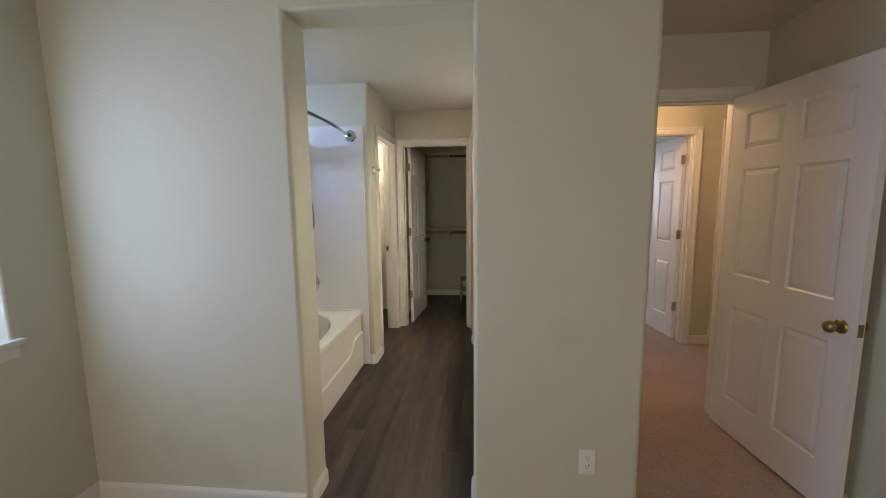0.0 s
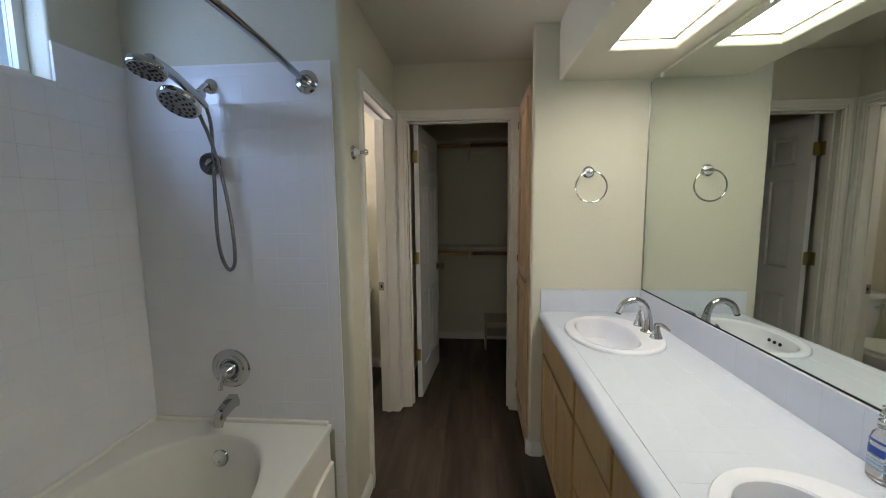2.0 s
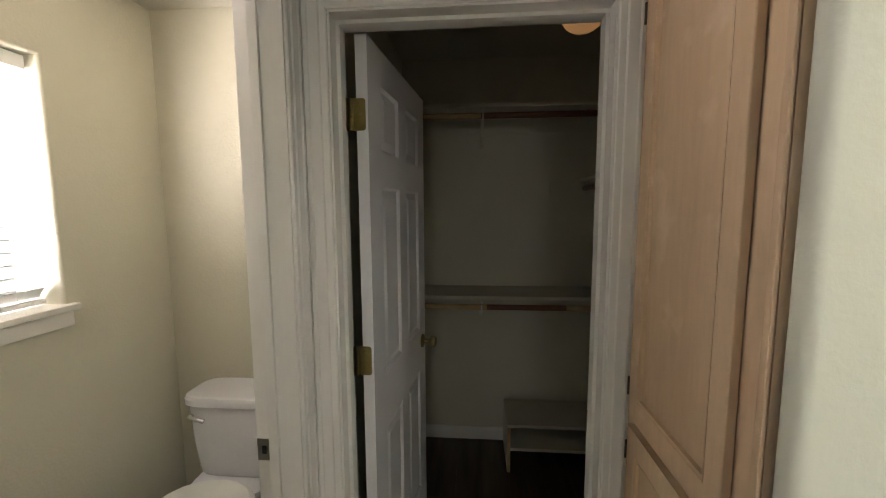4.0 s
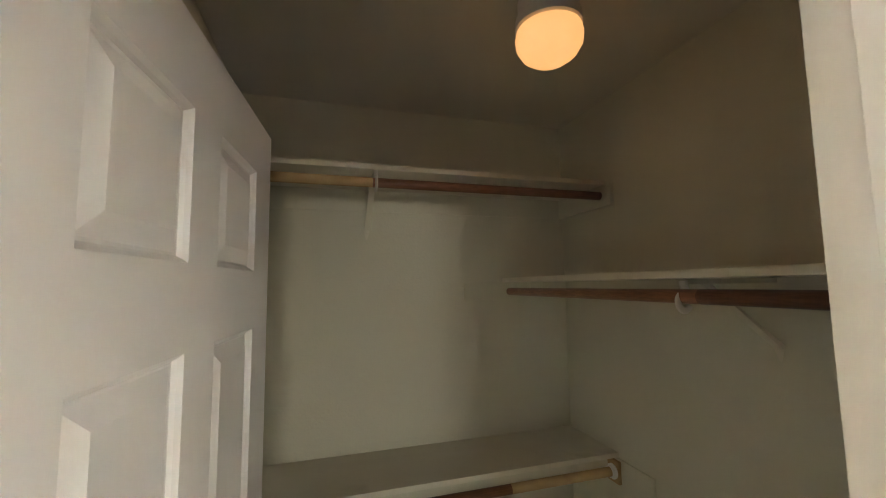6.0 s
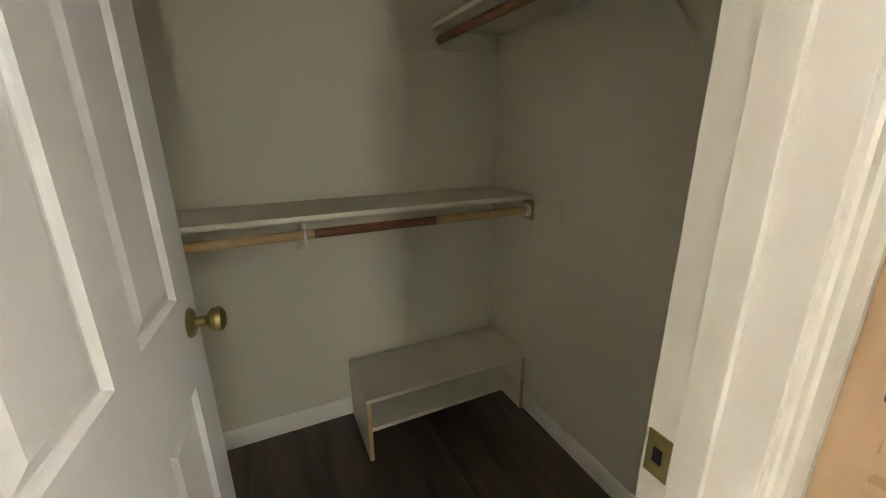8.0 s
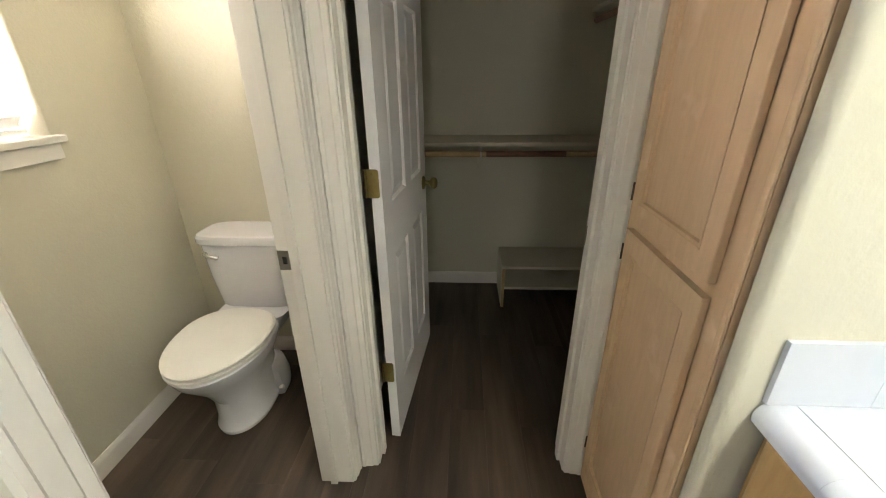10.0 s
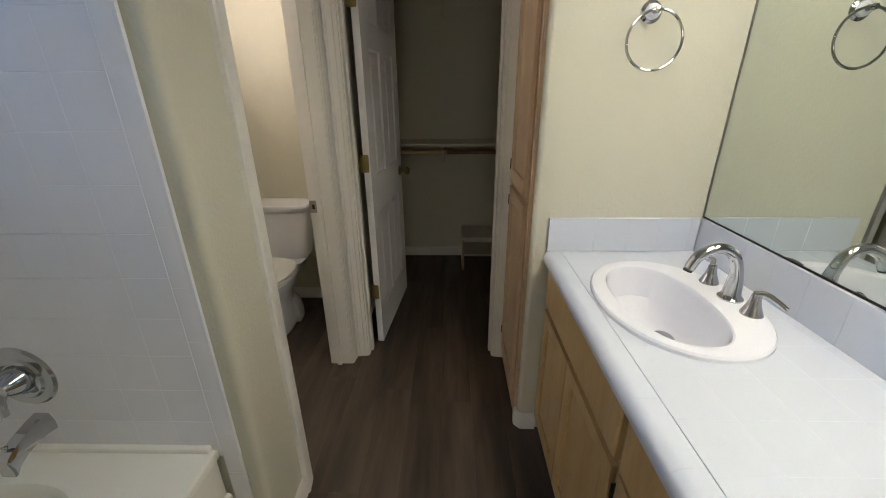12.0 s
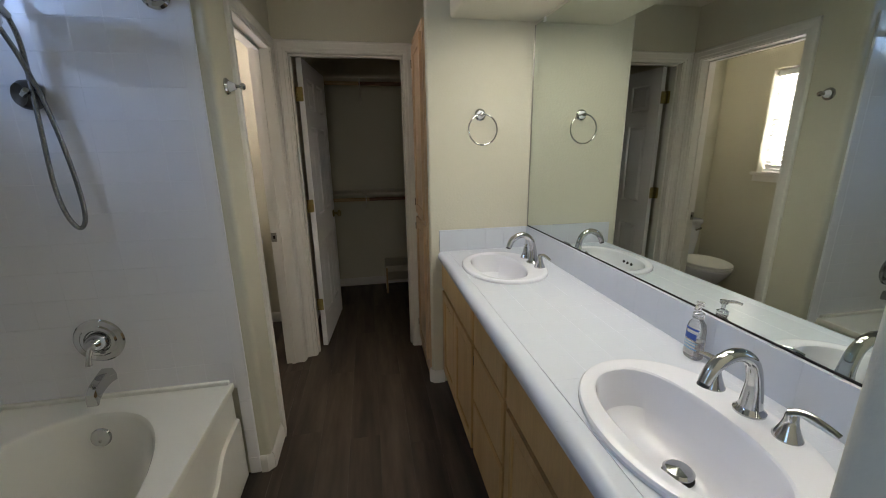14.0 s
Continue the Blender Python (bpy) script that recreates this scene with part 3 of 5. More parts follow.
# made-up back window, added to house the bedroom fill light
plain_window("added_back_window", "y", -3.41, -3.375, -0.95, 0.45, 0.95, 2.05, "added white vinyl window in the unseen bedroom back wall, for fill light")
plain_window("far_room_window", "x", 1.035, 1.07, 6.25, 7.25, 1.0, 2.1, "white vinyl window of the far room")
window("bedroom_window", 0.35, 1.37, 0.91, 2.10, True, "white vinyl bedroom window over a painted sill, bright with daylight")
window("bath_window", 2.05, 3.0, 1.93, 2.33, False, "small high white vinyl window above the tub", False)
window("toilet_window", 3.95, 4.57, 1.22, 2.05, True, "white vinyl window of the toilet room over a painted sill", False)
blind = thing("window_blind", (-1.49, 4.26, 1.23), "white horizontal slat blind, lowered with open slats", "blind")
part("headrail", box(-1.51, -1.465, 3.96, 4.56, 2.0, 2.045, 0.003), SLAT, blind)
for k in range(18):
    z = 1.268 + k * 0.0415
    a = radians(50)
    w = 0.0245
    prf = [(-w, 0.0), (-w * 0.5, 0.0022), (0, 0.003), (w * 0.5, 0.0022), (w, 0.0), (w, -0.0007), (0, 0.0023), (-w, -0.0007)]
    lo = [[Vector((-1.488 + u * math.cos(a) - v * math.sin(a), y, z + u * math.sin(a) + v * math.cos(a))) for u, v in prf] for y in (3.965, 4.555)]
    part("slat", rings(lo), SLAT, blind)
part("bottom_rail", box(-1.500, -1.476, 3.965, 4.555, 1.232, 1.246, 0.003), SLAT, blind)
for y in (4.05, 4.47):
    part("cord", tube([(-1.474, y, 2.0), (-1.474, y, 1.246)], 0.0012, 6), SLAT, blind)

# ---- bathtub ----
tub = thing("bathtub", (-1.0, 2.54, 0), "white enamelled bathtub with a moulded apron, empty", "bathtub")
TX0, TX1, TY0, TY1, TZ = XW + 0.002, -0.572, YB1 + 0.002, YT - 0.010, 0.488
cx, cy = -1.012, 2.55


def tubring(z, a, b, p, shift=0.0):
    return oval(cx, cy + shift, z, a, b, p, 64)


def rectring(z, inset):
    out = []
    for v in oval(0, 0, 0, 1, 1, 2.0, 64):
        k = 1 / max(abs(v.x), abs(v.y))
        x, y = v.x * k, v.y * k
        out.append(Vector(((TX0 + TX1) / 2 + x * ((TX1 - TX0) / 2 - inset), (TY0 + TY1) / 2 + y * ((TY1 - TY0) / 2 - inset), z)))
    return out


lo = [rectring(TZ - 0.030, 0.0), rectring(TZ - 0.008, 0.0), rectring(TZ - 0.002, 0.003), rectring(TZ, 0.009),
      tubring(TZ - 0.002, 0.362, 0.645, 2.25), tubring(TZ - 0.008, 0.350, 0.632, 2.25), tubring(TZ - 0.025, 0.341, 0.622, 2.25),
      tubring(0.38, 0.325, 0.600, 2.3, 0.004), tubring(0.24, 0.300, 0.560, 2.4, 0.016), tubring(0.15, 0.275, 0.52, 2.5, 0.03),
      tubring(0.105, 0.235, 0.47, 2.5, 0.04), tubring(0.092, 0.16, 0.38, 2.4, 0.06), tubring(0.086, 0.02, 0.10, 2.2, 0.2)]
part("basin", rings(lo, cap0=False), TUBM, tub)
bm = bmesh.new()
cols = []
ys = np.linspace(TY0, TY1, 90)
for y in ys:
    k = 1 / (1 + math.exp(-(y - 3.03) / 0.028))
    zl = 0.205 + 0.100 * k
    xs = TX1
    cols.append([bm.verts.new(p) for p in ((xs - 0.03, y, TZ - 0.030), (xs - 0.004, y, TZ - 0.030), (xs - 0.010, y, TZ - 0.036), (xs - 0.013, y, TZ - 0.06), (xs - 0.013, y, zl + 0.006),
                                           (xs - 0.011, y, zl + 0.001), (xs - 0.004, y, zl - 0.001), (xs + 0.001, y, zl - 0.005), (xs + 0.002, y, zl - 0.012), (xs + 0.001, y, 0.0), (xs - 0.03, y, 0.0))])
for a, b in zip(cols, cols[1:]):
    for i in range(len(a) - 1):
        bm.faces.new((a[i], a[i + 1], b[i + 1], b[i]))
part("apron", bm, TUBM, tub, "moulded apron with an S-curved step")
lipb = box(TX0, TX1 - 0.012, TY1 - 0.020, TY1, TZ - 0.004, TZ + 0.017, 0.006, 3)
box(TX0, TX0 + 0.020, TY0, TY1 - 0.0205, TZ - 0.004, TZ + 0.017, 0.006, 3, bm=lipb)
part("tiling_lip", lipb, TUBM, tub, "raised lip along the tiled walls")
ovp = aim((-1.02, 3.153, 0.395), (-1.02, 2.2, 0.55))
ov = part("overflow_plate", lathe([(0, 0.0), (0.036, 0.0), (0.037, 0.004), (0.033, 0.010), (0.0, 0.013)], ovp, 28), CHROME, tub, "round chrome overflow plate")
part("screw", lathe([(0, 0.012), (0.006, 0.012), (0.004, 0.0155), (0, 0.016)], ovp @ pose(0, -0.012, 0), 10), NICKEL, ov)
part("drain", lathe([(0, 0.0), (0.034, 0.0), (0.032, 0.005), (0.022, 0.006), (0.020, 0.011), (0.0, 0.014)], pose(-0.955, 2.93, 0.090), 24), CHROME, tub, "round chrome drain")

# ---- shower fittings ----
sx = -1.033
shower = thing("shower_set", (sx, YT - 0.012, 1.98), "chrome shower head with hand shower on a metal hose", "shower")
part("flange", lathe([(0, 0), (0.032, 0), (0.031, 0.006), (0.022, 0.014), (0.012, 0.018), (0, 0.018)], aim((sx, YT - 0.010, 1.982), (sx, 0, 1.982)), 24), CHROME, shower)
part("arm", tube(smoothed([(sx, YT - 0.02, 1.982), (sx, YT - 0.05, 1.975), (sx, YT - 0.085, 1.945)]), 0.0105, 14), CHROME, shower)
part("diverter", lathe([(0, -0.03), (0.017, -0.03), (0.022, -0.018), (0.022, 0.02), (0.016, 0.03), (0, 0.03)], aim((sx, YT - 0.095, 1.925), (sx, YT - 0.16, 1.89)), 18), CHROME, shower)


def head(at, to, r, name):
    m = aim(at, to)
    h = part(name, lathe([(0, -0.045), (0.016, -0.044), (0.022, -0.03), (r * 0.75, -0.018), (r, -0.006), (r * 1.01, 0.004), (r * 0.96, 0.012), (0, 0.012)], m, 32), CHROME, shower, "round chrome shower head")
    part("face", lathe([(0, 0.0121), (r * 0.86, 0.0121), (r * 0.84, 0.015), (0, 0.0155)], m, 28), SPRAY, h)
    for ring, num in ((0.30, 6), (0.52, 9), (0.75, 14)):
        for i in range(num):
            t = 2 * math.pi * i / num
            part("nozzle", lathe([(0.0058, 0.013), (0.0055, 0.018), (0.0, 0.020)], m @ pose(r * ring * math.cos(t), r * ring * math.sin(t), 0), 6), RUBBER, h)


head((sx + 0.004, YT - 0.205, 1.870), (sx - 0.03, YT - 0.43, 1.53), 0.075, "fixed_head")
head((sx + 0.003, YT - 0.345, 1.948), (sx - 0.02, YT - 0.46, 1.63), 0.062, "hand_shower")
part("head_neck", tube(smoothed([(sx, YT - 0.10, 1.922), (sx, YT - 0.145, 1.915), (sx + 0.003, YT - 0.185, 1.898)]), [0.020, 0.015, 0.018], 16), CHROME, shower)
part("handle", tube(smoothed([(sx + 0.003, YT - 0.335, 1.972), (sx + 0.006, YT - 0.24, 1.962), (sx + 0.012, YT - 0.12, 1.915), (sx + 0.014, YT - 0.07, 1.885)]), [0.030, 0.019, 0.015, 0.012], 16, flat=0.8), CHROME, shower, "chrome handle of the hand shower")
part("hose", tube(smoothed([(sx + 0.014, YT - 0.07, 1.885), (sx + 0.020, YT - 0.055, 1.80), (sx + 0.020, YT - 0.06, 1.60), (sx + 0.018, YT - 0.065, 1.38), (sx + 0.032, YT - 0.065, 1.26),
                            (sx + 0.060, YT - 0.06, 1.205), (sx + 0.083, YT - 0.055, 1.25), (sx + 0.076, YT - 0.05, 1.40), (sx + 0.048, YT - 0.05, 1.60), (sx + 0.020, YT - 0.07, 1.76),
                            (sx + 0.004, YT - 0.10, 1.85), (sx, YT - 0.10, 1.90)], 8), 0.0075, 14), HOSE, shower, "ribbed metal shower hose")
holder = thing("hand_shower_bracket", (sx + 0.0, YT - 0.012, 1.655), "round chrome wall bracket for the hand shower, dark reflections in its colour", "shower bracket")
hm2 = aim((sx - 0.008, YT - 0.010, 1.66), (sx - 0.30, 2.6, 1.62))
# the dark room that a chrome cup would mirror is painted into it
part("cup", lathe([(0, 0), (0.046, 0), (0.049, 0.014), (0.045, 0.032), (0.036, 0.044), (0.028, 0.040), (0, 0.034)], hm2, 32), DARKSTEEL, holder)
part("fork", tube(smoothed([(sx - 0.008, YT - 0.05, 1.66), (sx + 0.012, YT - 0.075, 1.665), (sx + 0.022, YT - 0.085, 1.668)]), [0.014, 0.010, 0.008], 14), CHROME, holder)

valve = thing("tub_valve", (sx, YT - 0.012, 0.735), "round chrome tub and shower valve with a lever", "tap")
vm = aim((sx, YT - 0.010, 0.742), (sx, 0, 0.742))
part("plate", lathe([(0, 0), (0.090, 0), (0.091, 0.004), (0.085, 0.009), (0.066, 0.010), (0.060, 0.015), (0.048, 0.016), (0.044, 0.011), (0, 0.011)], vm, 40), CHROME, valve)
part("hub", lathe([(0, 0.01), (0.040, 0.01), (0.036, 0.030), (0.028, 0.048), (0.020, 0.060), (0.0, 0.064)], vm, 28), CHROME, valve)
part("lever", tube(smoothed([(sx, YT - 0.060, 0.742), (sx - 0.012, YT - 0.068, 0.705), (sx - 0.020, YT - 0.070, 0.665)]), [0.013, 0.009, 0.0115], 12), CHROME, valve)
spout = thing("tub_spout", (sx, YT - 0.012, 0.58), "angular chrome tub spout", "tap")
part("body", rings([[Vector((sx + a, y, z + b)) for a, b in ((-w, -h), (w, -h), (w * 1.05, 0), (w * 0.7, h), (-w * 0.7, h), (-w * 1.05, 0))] for y, z, w, h in
                    ((YT - 0.011, 0.590, 0.028, 0.026), (YT - 0.04, 0.590, 0.024, 0.023), (YT - 0.085, 0.580, 0.022, 0.021), (YT - 0.115, 0.566, 0.022, 0.022), (YT - 0.128, 0.552, 0.021, 0.026), (YT - 0.133, 0.545, 0.018, 0.022))]), CHROME, spout)
part("diverter_knob", lathe([(0, 0), (0.004, 0), (0.004, 0.012), (0.006, 0.014), (0.006, 0.018), (0, 0.020)], pose(sx, YT - 0.112, 0.586), 10), CHROME, spout)

rod = thing("shower_curtain_rod", (-0.612, 2.54, 1.985), "slightly bowed chrome shower curtain rod with round wall flanges", "curtain rod")
span = YT - YB1 - 0.013
part("tube", tube([(-0.612 + 0.044 * math.sin(math.pi * k / 18) ** 1.3, YB1 + 0.002 + span * k / 18, 1.985) for k in range(19)], 0.0125, 18), CHROME, rod)
for y, s in ((YT - 0.010, -1), (YB1 + 0.0005, 1)):
    m = aim((-0.612, y, 1.985), (-0.612, y + s, 1.985))
    part("flange", lathe([(0, 0), (0.047, 0), (0.048, 0.006), (0.040, 0.013), (0.026, 0.016), (0.019, 0.030), (0.017, 0.034), (0, 0.034)], m, 28), CHROME, rod)

hook = thing("robe_hook", (LX1, 3.405, 1.71), "chrome robe hook with a white porcelain neck", "hook")
hm = aim((LX1, 3.405, 1.712), (0, 3.405, 1.712))
part("base", lathe([(0, 0), (0.031, 0), (0.032, 0.004), (0.027, 0.010), (0.020, 0.012), (0, 0.012)], hm, 24), CHROME, hook)
part("neck", lathe([(0, 0.011), (0.021, 0.011), (0.016, 0.024), (0.011, 0.036), (0, 0.036)], hm, 20), PORC, hook, "white porcelain neck")
part("tip", lathe([(0, 0.036), (0.008, 0.036), (0.006, 0.044), (0.007, 0.050), (0.013, 0.056), (0.0135, 0.064), (0.008, 0.071), (0, 0.072)], hm, 18), CHROME, hook)

ringt = thing("towel_ring", (0.690, 3.845, 1.64), "chrome towel ring on a round wall mount", "towel ring")
rm = aim((0.690, 3.845, 1.640), (0.690, 0, 1.640))
part("mount", lathe([(0, 0), (0.031, 0), (0.032, 0.004), (0.025, 0.010), (0.017, 0.012), (0, 0.012)], rm, 24), CHROME, ringt)
part("boss", lathe([(0, 0.010), (0.0225, 0.010), (0.021, 0.020), (0.014, 0.026), (0, 0.026)], rm, 20), PORC, ringt, "white porcelain boss")
part("arm", lathe([(0, 0.026), (0.009, 0.026), (0.007, 0.036), (0.010, 0.044), (0.008, 0.052), (0, 0.054)], rm, 16), CHROME, ringt)
lp = [(0.694 + 0.081 * math.cos(t), 3.799 + 0.002 * math.sin(t), 1.560 + 0.081 * math.sin(t)) for t in np.linspace(0.5 * math.pi, 2.5 * math.pi, 49)]
part("ring", tube(lp, 0.0042, 10), CHROME, ringt)

# ---- mirror ----
mirror = thing("vanity_mirror", (0.994, 2.82, 1.004), "large frameless wall mirror above the vanity", "mirror")
part("glass", box(0.9945, 0.9995, 1.80, 3.840, 1.006, 2.098), MIRROR, mirror)
part("edge_strip", box(0.9925, 0.9995, 1.80, 3.840, 1.0005, 1.0055), DARK, mirror, "dark worn lower edge")
part("end_strip", box(0.9915, 0.9996, 3.8405, 3.8440, 1.0005, 2.098), NICKEL, mirror, "thin metal end channel")
for y in (2.3, 3.0, 3.72):
    part("clip", box(0.989, 0.9942, y - 0.012, y + 0.012, 2.083, 2.105, 0.002), PLASTIC, mirror)

# ---- vanity ----
FX = 0.477      # face frame
HG = "vanity cabinet units"


def frame_door(y0, y1, z0, z1, parent, material, x=FX, t=0.018, st=0.048, name="door", flat=False, top=0.0):
    X = x - t
    if flat:
        lo = [[Vector((a, b, c)) for b, c in ((y0 + i, z0 + i), (y1 - i, z0 + i), (y1 - i, z1 - i), (y0 + i, z1 - i))] for a, i in ((x - 0.001, 0.0), (X + 0.007, 0.0), (X + 0.002, 0.006), (X, 0.012))]
        return part(name, rings(lo), material, parent)
    d = part(name, slab("x", X, x - 0.001, y0, y1, z0, z1, [(y0 + st, y1 - st, z0 + st, z1 - st - top)], 0.003, edges=(y0, y1)), material, parent)
    a, b, c, e = y0 + st, y1 - st, z0 + st, z1 - st - top
    lo = [[Vector((xx, p, q)) for p, q in ((a + i, c + i), (b - i, c + i), (b - i, e - i), (a + i, e - i))] for xx, i in ((X + 0.0005, 0.0), (X + 0.002, 0.004), (X + 0.002, 0.008), (X + 0.009, 0.010), (X + 0.009, 0.018))]
    part("panel", rings(lo, cap0=False), material, d)
    return d


def cab(y0, y1, label):
    th = thing("vanity_cabinet", ((FX + XV) / 2, (y0 + y1) / 2, 0), label, "cabinet", HG)
    bm = bmesh.new()
    for b in ((FX + 0.02, XV - 0.02, y0 + 0.001, y0 + 0.016, 0.09, 0.832), (FX + 0.02, XV - 0.02, y1 - 0.016, y1 - 0.001, 0.09, 0.832),
              (FX + 0.02, XV - 0.02, y0 + 0.0165, y1 - 0.0165, 0.09, 0.105), (XV - 0.0195, XV - 0.002, y0 + 0.001, y1 - 0.001, 0.09, 0.832)):
        box(*b, bm=bm)
    part("body", bm, MAPLE, th)
    # shade of the recess is put into the colour here
    part("toe_kick", box(FX + 0.06, XV - 0.002, y0 + 0.001, y1 - 0.001, 0.0, 0.089), DARK, th, "recessed toe kick with its shade painted near-black")
    part("face_frame", slab("x", FX, FX + 0.0195, y0 + 0.001, y1 - 0.001, 0.09, 0.832, [(y0 + 0.032, y1 - 0.032, 0.125, 0.795)]), MAPLE, th)
    return th


LABS = "honey maple vanity cabinet under the tiled counter"
for y0, y1 in ((3.118, 3.843), (YB1 + 0.002, 2.712)):
    u = cab(y0, y1, LABS + ", with two doors")
    m = (y0 + y1) / 2 + (0.02 if y0 > 3 else 0)
    frame_door(y0 + 0.012, y1 - 0.022, 0.655, 0.812, u, MAPLE, name="drawer_front", flat=True, t=0.021)
    frame_door(m + 0.003, y1 - 0.022, 0.10, 0.634, u, MAPLE)
    frame_door(y0 + 0.012, m - 0.003, 0.10, 0.634, u, MAPLE)
    for z in (0.16, 0.56):
        part("hinge", box(FX - 0.012, FX + 0.001, y0 + 0.004, y0 + 0.011, z - 0.022, z + 0.022, 0.002), DARKSTEEL, u, "small dark cabinet hinge")
u = cab(2.713, 3.117, LABS + ", with three drawers")
for z0, z1 in ((0.650, 0.812), (0.382, 0.634), (0.10, 0.366)):
    frame_door(2.725, 3.105, z0, z1, u, MAPLE, name="drawer_front", flat=True)

# counter: grout bed, edge trim, then the tiles
SINKS = ((0.712, 3.458), (0.712, 2.252))
counter = thing("tiled_counter", (0.72, 2.81, 0.833), "white ceramic tile countertop with a rounded front edge and tiled splash", "countertop")
bed = bmesh.new()
ysplit = [YB1 + 0.002, 2.015, 2.489, 3.221, 3.695, 3.842]
for i in range(5):
    if i % 2 == 0:
        box(0.5027, XV - 0.002, ysplit[i], ysplit[i + 1], 0.833, 0.8705, bm=bed)
    else:
        box(0.5027, 0.545, ysplit[i], ysplit[i + 1], 0.833, 0.8705, bm=bed)
        box(0.83, XV - 0.002, ysplit[i], ysplit[i + 1], 0.833, 0.8705, bm=bed)
part("grout_bed", bed, CGROUT, counter)
CP = [(0.0, 0.0), (-0.056, 0.0), (-0.060, 0.003)] + [(-0.033 - 0.029 * math.cos(t), 0.0165 + 0.029 * math.sin(t)) for t in np.linspace(0, math.pi / 2, 9)] + [(-0.018, 0.0446), (-0.001, 0.0440), (0.0, 0.0432)]
Y0 = 2.5845 - 7 * 0.1125
edge_y = [YB1 + 0.002] + [1.86 + 0.1535 * k for k in range(13)] + [3.842]
for a, b in zip(edge_y, edge_y[1:]):
    lo = [[Vector((0.502 + o, yy, 0.826 + h)) for o, h in CP] for yy in (a + 0.0001, b - 0.0001)]
    part("edge_tile", rings(lo), CTILE, counter, "")


def tile_mesh(w, h, t=0.008, r=0.0005, rx=None):
    """Flat tile with cushioned edges, lying in x and y, top at t."""
    lo = [[Vector((sx_ * (w / 2 - i * (r if rx is None else rx) / r), sy_ * (h / 2 - i), z)) for sx_, sy_ in ((-1, -1), (1, -1), (1, 1), (-1, 1))] for i, z in ((0.0, 0.0), (0.0, t - r), (r, t))]
    return rings(lo, cap0=False)


def clip_poly(poly, px, py, nx, ny):
    out = []
    for (ax, ay), (bx, by) in zip(poly, poly[1:] + poly[:1]):
        da, db = (ax - px) * nx + (ay - py) * ny, (bx - px) * nx + (by - py) * ny
        if da >= 0:
            out.append((ax, ay))
        if da * db < 0:
            k = da / (da - db)
            out.append((ax + k * (bx - ax), ay + k * (by - ay)))
    return out


def poly_tile(poly, z0, t=0.0045):
    c = Vector((sum(p[0] for p in poly) / len(poly), sum(p[1] for p in poly) / len(poly), 0))
    lo = []
    for i, z in ((0.0, z0), (0.0, z0 + t - 0.0004), (0.0004, z0 + t)):
        lp = []
        for p in poly:
            v = Vector((*p, 0))
            d = (c - v)
            lp.append(v + d.normalized() * i * 1.3 + Vector((0, 0, z)))
        lo.append(lp)
    return rings(lo, cap0=False)


xs = [0.5035] + [0.5035 + 0.1125 * k for k in range(1, 5)] + [0.984]
ysr = [YB1 + 0.003] + [Y0 + 0.1125 * k for k in range(1, 20) if Y0 + 0.1125 * k < 3.83] + [3.834]
for xa, xb in zip(xs, xs[1:]):
    for ya, yb in zip(ysr, ysr[1:]):
        poly = [(xa + 0.0004, ya + 0.0002), (xb - 0.0004, ya + 0.0002), (xb - 0.0004, yb - 0.0002), (xa + 0.0004, yb - 0.0002)]
        mx, my = (xa + xb) / 2, (ya + yb) / 2
        for qx, qy in SINKS:
            dx, dy = (mx - qx) / 0.182, (my - qy) / 0.242
            r = math.hypot(dx, dy)
            if r < 1e-3:
                poly = []
                break
            ex, ey = qx + 0.182 * dx / r, qy + 0.242 * dy / r
            nx, ny = dx / 0.182, dy / 0.242
            poly = clip_poly(poly, ex, ey, nx, ny)
            if len(poly) < 3:
                break
        if len(poly) >= 3 and max(p[0] for p in poly) - min(p[0] for p in poly) > 0.012:
            part("tile", poly_tile(poly, 0.8662), CTILE, counter, even=False)
# splash tiles along the mirror wall and the end wall
for a, b in zip(ysr, ysr[1:]):
    part("splash_tile", box(0.984, 0.9985, a + 0.0002, b - 0.00005, 0.8715, 0.999, 0.00015, 1), CTILE, counter)
for a, b in zip([0.449] + xs[1:-1], xs[1:-1] + [0.9835]):
    part("splash_tile", box(a + 0.0002, b - 0.0002, 3.8345, 3.8445, 0.8715, 0.999, 0.0006, 1), CTILE, counter)


